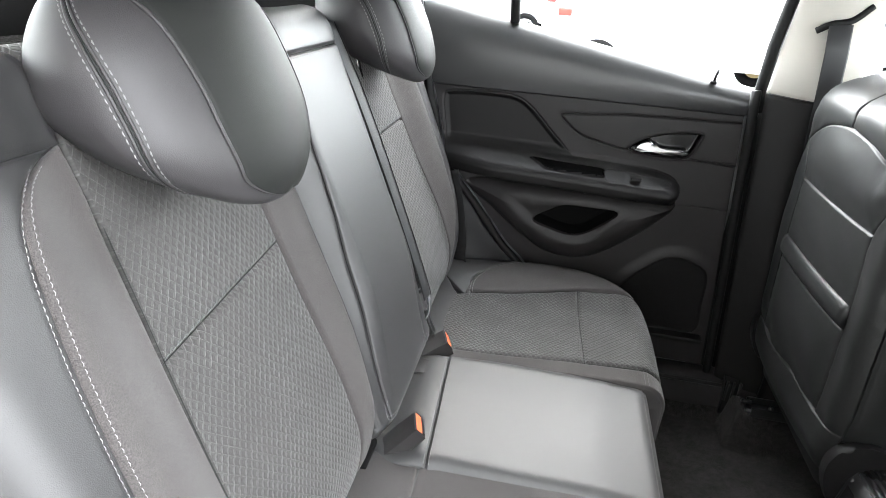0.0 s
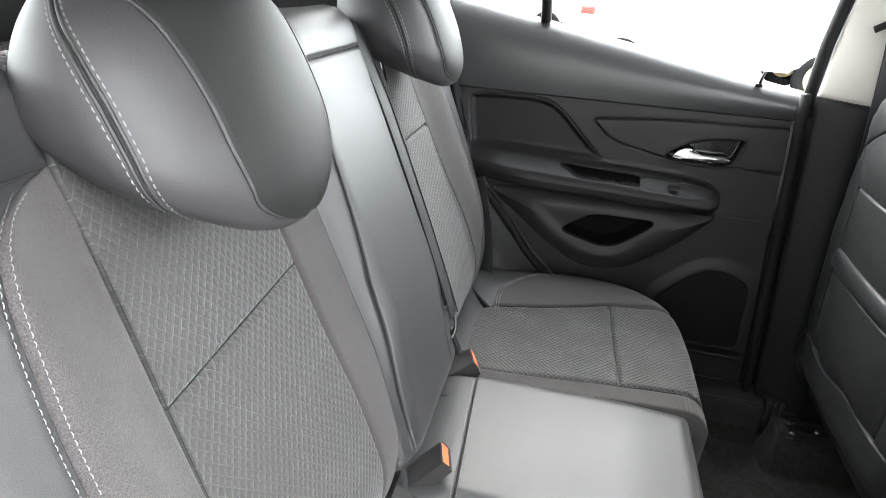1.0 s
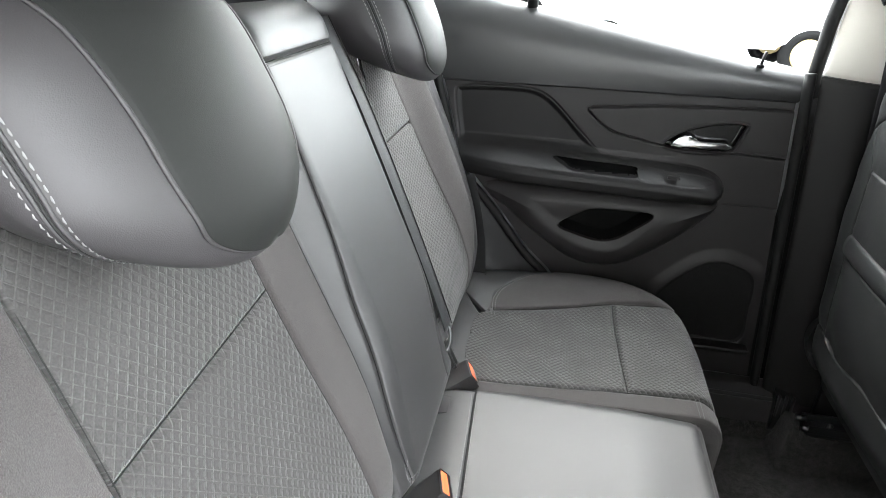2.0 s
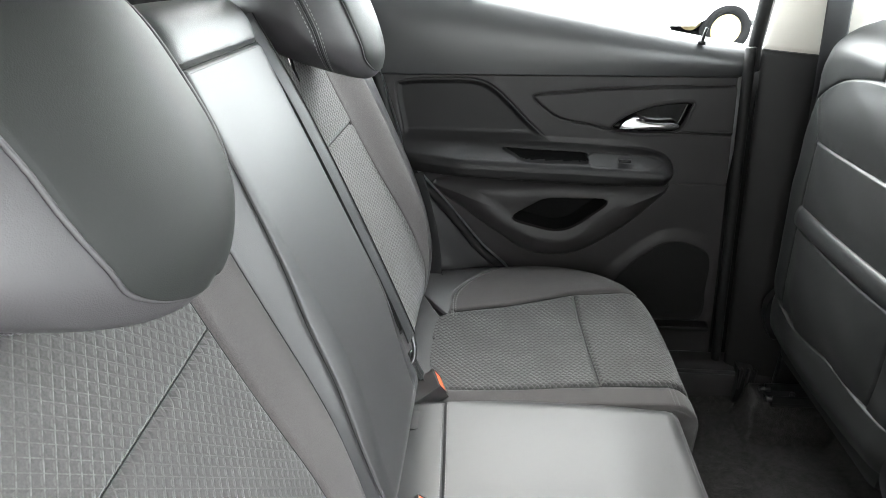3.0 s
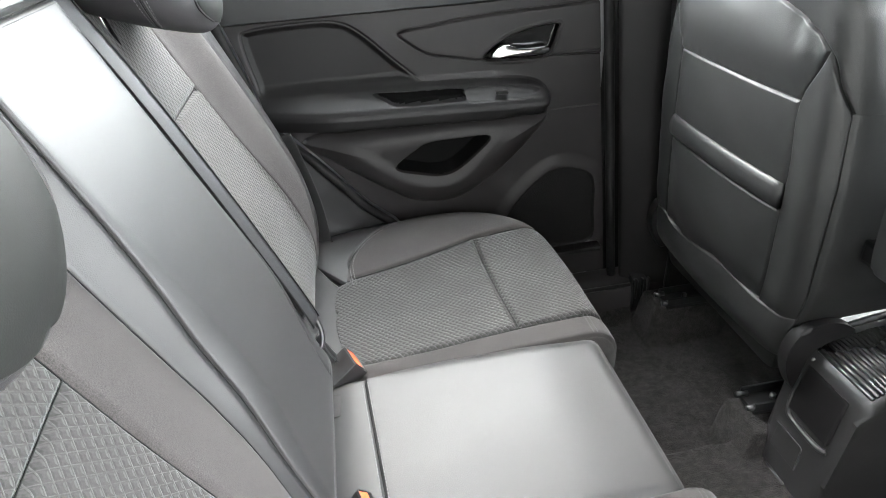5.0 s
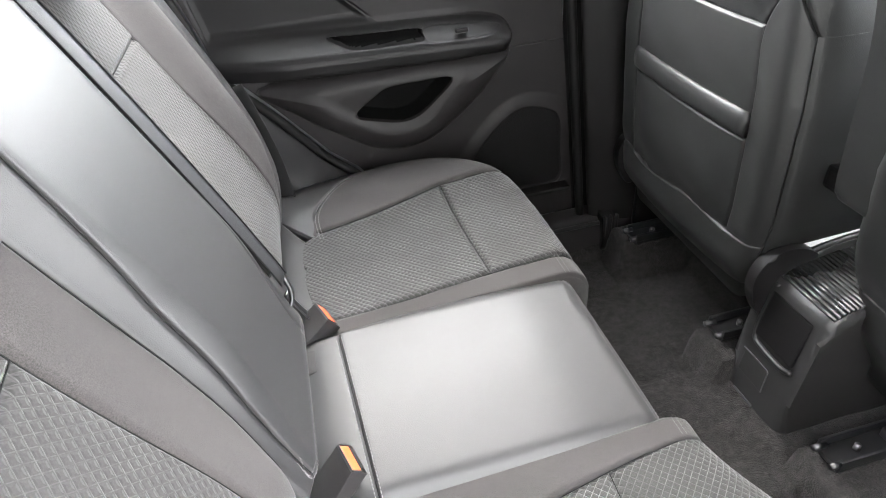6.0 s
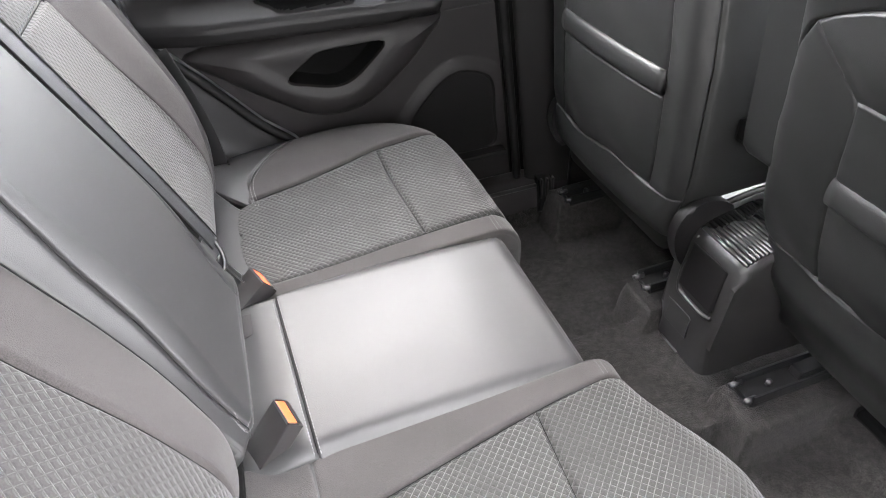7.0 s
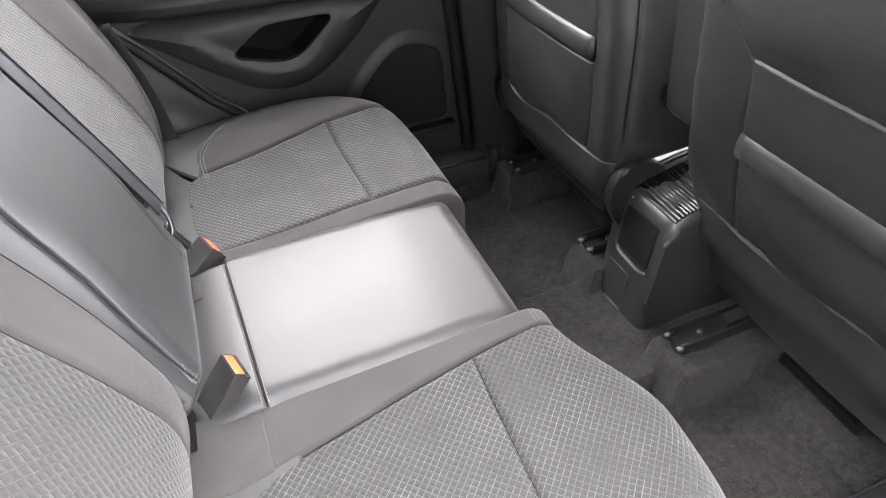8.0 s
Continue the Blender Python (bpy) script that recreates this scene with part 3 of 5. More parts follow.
xs = np.linspace(0, 1, 620)
zs = np.concatenate([np.linspace(0.05, 0.34, 110), np.linspace(0.341, 0.75, 430), np.linspace(0.754, 1.0, 60)])
ZZ = zs[None, :] + 0 * xs[:, None]
ZZ = np.where(ZZ > 0.75, 0.75 + (ZZ - 0.75) / 0.25, ZZ)
lowx, highx = rear_edge(np.minimum(ZZ, 0.95)), front_edge(np.where(ZZ > 0.75, 0.75 + (ZZ - 0.75) * 0.055, ZZ))
highx = highx + 0.022 * ease(ZZ, 0.735, 0.78)
XX = lowx + (highx - lowx) * xs[:, None]
upper = ZZ > 0.75
ZZ = np.where(upper, 0.75 + (ZZ - 0.75) * (belt_line(XX) - 0.75), ZZ)
HH = door_out(XX, ZZ)
along = np.clip((ZZ - 0.744) / (belt_line(XX) - 0.744), 0, 1)
HH = np.where(ZZ > 0.744, 0.010 + 0.006 * np.sin(np.pi * along) - 0.05 * (1 - np.sqrt(1 - 0.985 * along ** 3)), HH)
PP = np.stack([XX, YD - HH, ZZ], -1)
kinds = np.zeros(XX.shape, int)
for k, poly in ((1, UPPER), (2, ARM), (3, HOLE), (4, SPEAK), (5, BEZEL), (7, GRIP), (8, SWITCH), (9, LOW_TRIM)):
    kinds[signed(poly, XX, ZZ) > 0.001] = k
kinds[ZZ > 0.7425] = 6
idx = np.arange(XX.size).reshape(XX.shape)
quads = np.stack([idx[:-1, :-1], idx[:-1, 1:], idx[1:, 1:], idx[1:, :-1]], -1).reshape(-1, 4)
which = kinds[:-1, :-1].ravel()
# Map pocket and pull recess get their inner shade as near-black colour.
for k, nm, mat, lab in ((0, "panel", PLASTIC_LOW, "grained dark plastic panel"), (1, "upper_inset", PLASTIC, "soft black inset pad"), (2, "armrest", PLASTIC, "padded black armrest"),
                        (3, "map_pocket", RECESS_SHADE, "map pocket with its shade painted black"), (4, "speaker_grille", GRILLE, "fine black speaker grille"), (5, "handle_bezel", GLOSS, "gloss black handle recess"), (6, "upper_rail", DOOR_TOP, "soft black upper door rail"), (7, "pull_recess", RECESS_SHADE, "pull recess with its shade painted dark"), (8, "switch_panel", PLASTIC, "black switch panel"), (9, "lower_finisher", FINISHER, "purple-grey plastic finisher")):
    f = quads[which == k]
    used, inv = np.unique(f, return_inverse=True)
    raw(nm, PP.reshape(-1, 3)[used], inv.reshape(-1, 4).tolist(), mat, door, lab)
# lever, lock pin, switch
prism("lever", smooth_loop([(0.200, 0.632), (0.210, 0.648), (0.226, 0.659), (0.243, 0.656), (0.250, 0.648), (0.285, 0.644), (0.322, 0.645), (0.324, 0.634), (0.285, 0.632), (0.245, 0.635), (0.225, 0.634)], 3), YD - 0.016, YD - 0.004, CHROME, door, 0.0035, label="chrome pull lever")
block("door_ledge", (0.40, YD - 0.020, 0.140), (0.15, 0.034, 0.014), PLASTIC, door, 0.005, label="black ledge under the speaker")
tube("glass_seal", [(-0.30, YD + 0.045, belt_line(-0.30) - 0.006), (0.10, YD + 0.045, belt_line(0.10) - 0.006), (0.42, YD + 0.045, belt_line(0.42) - 0.006)], 0.002, RUBBER, door, "thin black glass seal", sides=6, up=(0, 1, 0))
block("window_switch", (0.215, YD - 0.046, 0.5715), (0.026, 0.010, 0.007), PLASTIC, door, 0.002, label="black window switch")
pin = tube("lock_pin", [(0.345, 1.512, 0.808), (0.347, 1.512, 0.825), (0.350, 1.512, 0.838)], 0.0032, PLASTIC, door, "black lock pin", sides=10, up=(0, 1, 0))
tube("pin_collar", [(0.345, 1.512, 0.806), (0.345, 1.512, 0.811), (0.345, 1.512, 0.813)], 0.0075, PLASTIC, pin, sides=14, up=(0, 1, 0))
# outer skin and window frame
raw("outer_skin", [(-0.5, YD + 0.07, -0.1), (0.6, YD + 0.07, -0.1), (0.6, YD + 0.07, belt_line(0.6) - 0.04), (-0.5, YD + 0.07, belt_line(-0.5) - 0.04),
                   (-0.5, YD + 0.08, -0.1), (0.6, YD + 0.08, -0.1), (0.6, YD + 0.08, belt_line(0.6) - 0.04), (-0.5, YD + 0.08, belt_line(-0.5) - 0.04)],
    [[0, 1, 2, 3], [7, 6, 5, 4], [3, 2, 6, 7], [0, 4, 5, 1], [1, 5, 6, 2], [0, 3, 7, 4]], PAINT, door, "grey painted outer skin", smooth=False)
raw("belt_cap", [(-0.36, YD + 0.022, belt_line(-0.36) - 0.016), (0.47, YD + 0.022, belt_line(0.47) - 0.016), (0.47, YD + 0.075, belt_line(0.47) - 0.016), (-0.36, YD + 0.075, belt_line(-0.36) - 0.016),
                 (-0.36, YD + 0.022, belt_line(-0.36) - 0.03), (0.47, YD + 0.022, belt_line(0.47) - 0.03), (0.47, YD + 0.075, belt_line(0.47) - 0.03), (-0.36, YD + 0.075, belt_line(-0.36) - 0.03)],
    [[0, 1, 2, 3], [7, 6, 5, 4], [0, 4, 5, 1], [1, 5, 6, 2], [2, 6, 7, 3], [3, 7, 4, 0]], DOOR_TOP, door, smooth=False)
pane = raw("pane", [(-0.34, YD + 0.03, belt_line(-0.34)), (0.45, YD + 0.03, belt_line(0.45)), (0.45, YD - 0.09, 1.17), (-0.45, YD - 0.09, 1.17)], [[0, 1, 2, 3]], GLASS, door, "clear window pane", smooth=False)
pane.visible_shadow = False
tube("window_divider", [(-0.128, YD + 0.02, 0.90), (-0.14, YD, 1.05), (-0.15, YD - 0.09, 1.17)], 0.012, RUBBER, door, "black window divider bar", sides=8, up=(1, 0, 0))
tube("front_frame", [(0.462, YD + 0.012, 0.755), (0.450, YD - 0.002, 0.80), (0.447, YD - 0.018, 0.90), (0.456, YD - 0.03, 1.02), (0.472, YD - 0.10, 1.18)], 0.013, RUBBER, door, "black window frame", sides=10, up=(1, 0, 0))
seal_pts = smooth_line([(rear_edge(z) - 0.008, YD - 0.028, z) for z in (0.95, 0.85, 0.74, 0.64, 0.555, 0.46, 0.40, 0.34, 0.28, 0.2, 0.12)], 6)
tube("seal", seal_pts, 0.010, RUBBER, door, "black rubber door seal", sides=10)
front_seal = [(front_edge(z) + 0.012, YD - 0.02, z) for z in np.linspace(0.02, 0.803, 20)]
tube("front_seal", front_seal, 0.011, RUBBER, door, "black rubber door seal", sides=10, up=(1, 0, 0))

# quarter trim behind the far door
quarter = thing("trim_quarter", "dark grey plastic wheel arch trim", "trim", kind="structure")


def quarter_surface(A, B):
    return np.stack([A, YD - 0.02 - 0.05 * ease(rear_edge(B) - A, 0.0, 0.14), B], -1)


patch("panel", quarter_surface, seg((-0.50, 0.10), (-0.50, 0.95)), lambda s: (rear_edge(0.10 + 0.85 * s) - 0.012, 0.10 + 0.85 * s), 40, 24, PLASTIC, quarter, (0, -1, 0), groove=0.004, w=0.01)

# far sill and centre pillar
sill = thing("sill", "dark plastic door sill trim", "trim", kind="structure")
prism("cover", smooth_loop([(1.448, -0.10), (1.450, 0.005), (1.465, 0.035), (1.50, 0.045), (1.53, 0.03), (1.53, -0.10)], 5), 0.05, 0.75, PLASTIC_LOW, sill, 0.006, axis="x")
prism("end_cap", smooth_loop([(1.438, -0.05), (1.438, 0.035), (1.452, 0.052), (1.50, 0.055), (1.50, -0.05)], 5), 0.552, 0.588, PLASTIC, sill, 0.006, axis="x", label="black end clip")
tube("sill_lip", [(0.06, 1.446, 0.038), (0.30, 1.446, 0.038), (0.545, 1.446, 0.038)], 0.006, PLASTIC_LOW, sill, "raised sill lip", sides=10)
for k, xk in enumerate((0.556, 0.572, 0.588)):
    block("clip_rib", (xk, 1.436, 0.030), (0.006, 0.012, 0.060), PLASTIC_LOW, sill, 0.0025)
pillar = thing("pillar", "centre pillar, cream above and black below", "pillar", kind="structure")


def pillar_surface(A, B):
    x = 0.452 + 0.10 * (0.80 - B) * (B < 0.8) + 0.05 * np.maximum(B - 0.80, 0) + A
    return np.stack([x, YD - 0.03 - 0.03 * np.sin(np.clip(A / 0.22, 0, 1) * np.pi) ** 0.7 - 0.12 * np.maximum(B - 0.9, 0), B], -1)


patch("lower_cover", pillar_surface, seg((0.0, -0.02), (0.22, -0.02)), seg((0.0, 0.80), (0.22, 0.785)), 20, 30, PILLAR_BLACK, pillar, (0, -1, 0), label="black lower pillar cover", groove=0.003, w=0.005)
patch("upper_cover", pillar_surface, seg((0.0, 0.803), (0.175, 0.790)), seg((0.0, 1.24), (0.16, 1.24)), 20, 20, CREAM, pillar, (0, -1, 0), label="cream upper pillar cover", groove=0.003, w=0.005)
block("door_jamb", (0.555, YD + 0.04, 0.55), (0.15, 0.05, 1.35), RUBBER, pillar, 0.0, label="black door jamb")
tube("belt_slot", smooth_line([(0.505, 1.452, 0.940), (0.53, 1.448, 0.955), (0.565, 1.446, 0.965), (0.595, 1.446, 0.995)], 6), 0.007, RUBBER, pillar, "black belt slot", up=(0, 1, 0))
front_belt = thing("front_seat_belt", "grey woven seat belt hanging on the centre pillar", "seat belt")
tube("webbing", [(0.545, 1.440, 0.955), (0.552, 1.436, 0.90), (0.56, 1.43, 0.80), (0.57, 1.42, 0.65)], 0.023, WEBBING, front_belt, sides=12, flat=0.06, up=(0, 1, 0))

# ---- rear bench ----
bench = thing("rear_bench", "rear car bench in black leather and grey lozenge fabric", "car seat")



def outer_surface(side):
    cx, cq, ax_f, ax_r, aq = 0.03, 0.33, 0.262, 0.42, 0.31

    def S(A, B):
        A, B = np.asarray(A, float), np.asarray(B, float)
        dx, dq = A - cx, np.maximum(B - cq, 0)
        a = np.where(dx > 0, ax_f + (0.0 if side > 0 else 0.06 * ease(B, 0.17, 0.36)), ax_r)
        n = 2.6
        rho = ((np.abs(dx) / a) ** n + (dq / aq) ** n) ** (1 / n) + 1e-6
        r0, wd = 0.80, 0.20
        th = np.clip((rho - r0) / wd, 0, None)
        bend = np.minimum(th, np.pi / 2)
        r = np.where(rho < r0, rho, r0 + wd * np.sin(bend))
        drop = 0.055 * (1 - np.cos(bend)) + 0.055 * np.maximum(th - np.pi / 2, 0)
        k = r / rho
        x = cx + dx * k
        q = np.where(B > cq, cq + dq * k, B)
        z = 0.302 + 0.016 * ease(q, 0.40, 0.52) - 0.010 * np.exp(-((q - 0.33) / 0.12) ** 2) * np.exp(-((x - 0.0) / 0.2) ** 2)
        z = z + 0.02 * (x - 0.0)
        return np.stack([x, YC + side * q, z - drop], -1)
    return S


UP = (0, 0, 1)


def inv(points):
    """The cloth coordinates of outer_surface that come to lie at these x and q."""
    out = []
    for x, q in points:
        dx, dq = x - 0.03, max(q - 0.33, 0)
        ax = 0.262 if dx > 0 else 0.42
        r = ((abs(dx) / ax) ** 2.6 + (dq / 0.31) ** 2.6) ** (1 / 2.6)
        k = 1.0 if r < 0.8 else (0.8 + 0.2 * math.asin(min((r - 0.8) / 0.2, 0.98))) / r
        out.append((0.03 + dx * k, 0.33 + dq * k if q > 0.33 else q))
    return out


for side in (1, -1):
    S = outer_surface(side)
    if side > 0:
        seam_in, seam_out = (0.131, 0.198), (0.115, 0.485)
        inner = [(-0.178, 0.300), (-0.171, 0.235), (-0.150, 0.172), (0.0, 0.184), seam_in]
        strip_in = [(-0.165, 0.110), (-0.02, 0.128), (0.13, 0.142), (0.42, 0.148)]
        strip_out = [(-0.165, 0.174), (-0.02, 0.184), seam_in, (0.42, 0.205)]
    else:
        seam_in, seam_out = (0.149, 0.196), (0.135, 0.485)
        inner = [(-0.178, 0.325), (-0.165, 0.285), (-0.122, 0.252), (0.0, 0.224), seam_in]
        strip_in = [(-0.135, 0.150), (-0.02, 0.150), (0.13, 0.150), (0.42, 0.140)]
        strip_out = [(-0.133, 0.256), (-0.02, 0.229), seam_in, (0.42, 0.180)]
    outer = [(-0.178, 0.340), (-0.174, 0.392), (-0.150, 0.422), (-0.02, 0.450), seam_out]
    front = inv([(0.22, 0.495), (0.262, 0.47)])
    roll = inv([(-0.143, 0.405), (-0.145, 0.464), (-0.126, 0.508), (-0.081, 0.565), (-0.02, 0.600), (0.068, 0.618), (0.151, 0.606), (0.215, 0.565), (0.255, 0.490)])
    patch("cushion_insert", S, seg(*inner), seg(*outer), 70, 50, LOZENGE_FINE, bench, UP, groove=0.0065, w=0.005, label="lozenge-patterned grey fabric")
    patch("cushion_nose", S, seg(seam_in, (0.27, strip_out[3][1]), (0.42, strip_out[3][1])), seg(seam_out, front[0], (0.42, 0.52)), 50, 50, LOZENGE_FINE, bench, UP, groove=0.0065, w=0.005, label="lozenge-patterned grey fabric")
    patch("inner_strip", S, seg(*strip_in), seg(*strip_out), 60, 10, FABRIC_DARK, bench, UP, groove=0.008, w=0.0045, thick=0.06, label="plain dark knit strip")
    patch("bolster", S, seg((-0.143, 0.405), (-0.150, 0.4215), (-0.08, 0.437), (-0.02, 0.450), (0.05, 0.466), seam_out, (0.19, 0.497), (0.24, 0.497), roll[-1]), seg(*roll), 80, 30, FABRIC_DARK, bench, UP, groove=0.007, w=0.004, label="plain dark knit side roll")
    joint = [(-0.30, 0.56), (-0.222, 0.490), (-0.165, 0.408), (-0.10, 0.36)]
    patch("rear_strip", S, seg((-0.30, 0.10), (-0.20, 0.10), (-0.14, 0.10), (-0.08, 0.10)), seg(*joint), 40, 40, LEATHER, bench, UP, groove=0.004, w=0.004, lift=-0.003 if side > 0 else -0.001, label="black leather rear strip")
    rim = [(-0.30, 0.56), (-0.31, 0.66), (-0.25, 0.73), (-0.14, 0.765), (-0.02, 0.79), (0.08, 0.80), (0.20, 0.80), (0.34, 0.74), (0.46, 0.58)]
    patch("outer_border", S, seg((-0.128, 0.385), *roll[1:]), seg(*rim), 80, 40, LEATHER, bench, UP, groove=0.004, w=0.004, lift=-0.002, label="black leather outer border")
    seam(S, seg(*inner), UP, bench, 0.004)
    seam(S, seg(seam_in, (0.27, strip_out[3][1]), (0.42, strip_out[3][1])), UP, bench, 0.004)
    seam(S, seg(seam_in, seam_out), UP, bench, 0.0045)
    seam(S, seg(*outer), UP, bench, 0.004)
    seam(S, seg(*joint[1:]), UP, bench, 0.0045)
    for off in (0.002, 0.008):
        mid_p = np.array([0.05, 0.42])
        line = [tuple(np.array(p) + off * unit(mid_p - np.array(p))) for p in roll]
        stitches("seam_thread", S, seg(*line), UP, bench, length=0.0048, gap=0.0016, width=0.0008)


for side, a0, q in ((1, 0.245, (0.150, 0.200)), (-1, 0.255, (0.152, 0.180))):
    for off in (0.0, 0.007):
        stitches("seam_thread", outer_surface(side), seg((a0 + off, q[0]), (a0 + off, q[1])), (1, 0, 1), bench, DARK_THREAD, lift=0.0005, width=0.0007, gap=0.0010)
S = outer_surface(-1)
patch("rear_knit", S, seg((-0.245, 0.140), (-0.190, 0.144), (-0.128, 0.150)), seg((-0.240, 0.250), (-0.185, 0.262), (-0.122, 0.253)), 24, 16, FABRIC_DARK, bench, UP, groove=0.004, w=0.004, lift=0.001, label="plain dark knit corner")
# Dark block standing in for the shade in the gap behind the cushion.
block("joint_gap_shade", (-0.212, 0.690, 0.303), (0.014, 0.060, 0.012), RECESS_SHADE, bench, 0.004, label="dark block for the shaded gap at the seat joint")


def middle_surface(A, B):
    A = np.asarray(A, float)
    t = np.clip((A - 0.226) / 0.024, 0, None)
    b = np.minimum(t, np.pi / 2)
    x = np.where(A < 0.226, A, 0.226 + 0.024 * np.sin(b))
    z = 0.311 - 0.005 * ease(A, 0.12, 0.23) - 0.024 * (1 - np.cos(b)) - 0.024 * np.maximum(t - np.pi / 2, 0) - 0.02 * ease(-x, 0.13, 0.25)
    near = np.clip((-B - 0.136) / 0.031, 0, 1.8)
    z = z - (0.019 * near ** 2.4 + 0.017 * np.clip((B - 0.120) / 0.035, 0, 1.3) ** 2.0) * ease(A, -0.16, -0.09) - 0.014 * np.clip((-B - 0.145) / 0.03, 0, 1.3) ** 2 * (1 - ease(A, -0.16, -0.10))
    return np.stack([x, YC + B, z], -1)


pad_near = [(-0.118, -0.166), (0.05, -0.165), (0.15, -0.161), (0.24, -0.152), (0.40, -0.150)]
pad_far = [(-0.135, 0.124), (0.0, 0.145), (0.10, 0.158), (0.24, 0.158), (0.40, 0.158)]
patch("middle_pad", middle_surface, seg(*pad_near), seg(*pad_far), 60, 50, LEATHER, bench, UP, groove=0.0022, w=0.0022, thick=0.03, edges=(1, 0, 0, 0), pucker=0.0002, label="smooth black leather middle pad")
patch("middle_rear", middle_surface, seg((-0.28, -0.18), (-0.118, -0.166)), seg((-0.28, 0.15), (-0.135, 0.124)), 20, 30, LEATHER, bench, UP, groove=0.0025, w=0.0028, label="black leather rear strip")
for off in (-0.0040, 0.0040):
    stitches("seam_thread", middle_surface, seg((-0.1185 + off, -0.160), (-0.135 + off, 0.118)), UP, bench, THREAD_PALE, lift=0.0008, width=0.0008, gap=0.0010)
seam(middle_surface, seg((-0.118, -0.160), (-0.135, 0.118)), UP, bench, 0.0008)
for off in (0.0, 0.007):
    stitches("seam_thread", middle_surface, seg((0.238 + off, -0.146), (0.238 + off, 0.152)), UP, bench, THREAD_PALE, lift=0.0006, width=0.0008, gap=0.0010)
prism("base", smooth_loop([(-0.30, 0.0), (-0.30, 0.25), (-0.1, 0.265), (0.15, 0.265), (0.215, 0.24), (0.215, 0.12), (0.16, -0.05), (-0.2, -0.06)], 4), YC - 0.58, YC + 0.58, CARPET, bench, 0.03, label="dark carpeted seat base")

# ---- rear backrests ----
DIR = np.array([-0.371, 0.0, 0.9285])
NOR = np.array([0.9285, 0.0, 0.371])
FOOT = np.array([-0.185, 0.0, 0.345])
FWD = (1, 0, 0.3)


def back_point(sv, y, out):
    """sv: metres up the backrest; out: metres proud of its plane; it rolls over at the top."""
    top = 0.585
    r = 0.05
    t = np.clip((sv - top) / r, 0, np.pi / 2)
    over = np.maximum(sv - top - r * np.pi / 2, 0)
    up = np.where(sv < top, sv, top + r * np.sin(t))
    back = np.where(sv < top, 0, r * (1 - np.cos(t))) + over
    return FOOT + up[..., None] * DIR + (out - back)[..., None] * NOR + np.stack([0 * y, y, 0 * y], -1)


def outer_back(side):
    def S(A, B):
        A, B = np.asarray(A, float), np.asarray(B, float)
        q0 = 0.595 if side < 0 else 0.552 - 0.085 * (1 - ease(A, -0.03, 0.27))
        t = np.clip((B - q0) / 0.045, 0, None)
        b = np.minimum(t, np.pi / 2)
        q = np.where(B < q0, B, q0 + 0.045 * np.sin(b))
        out = 0.032 * ease(q + (0.045 if side > 0 else 0.0), 0.452, 0.55) * (0.3 + 0.7 * ease(A, -0.02, 0.16)) - 0.045 * (1 - np.cos(b)) - 0.045 * np.maximum(t - np.pi / 2, 0)
        out = out + 0.006 * np.exp(-((A - 0.16) / 0.09) ** 2) * (1 - ease(q, 0.42, 0.5)) + 0.004 * ease(0.22 - q, 0, 0.06)
        out = out - 0.045 * np.clip(1 - (A + 0.03) / 0.11, 0, 1) ** 2
        return back_point(A, YC + side * q, out)
    return S


def near_edge(A):
    """Where the knit strip of the wide backrest meets its leather centre."""
    return 0.127 + 0.040 * np.clip((0.28 - A) / 0.29, 0, 1.1) ** 1.4


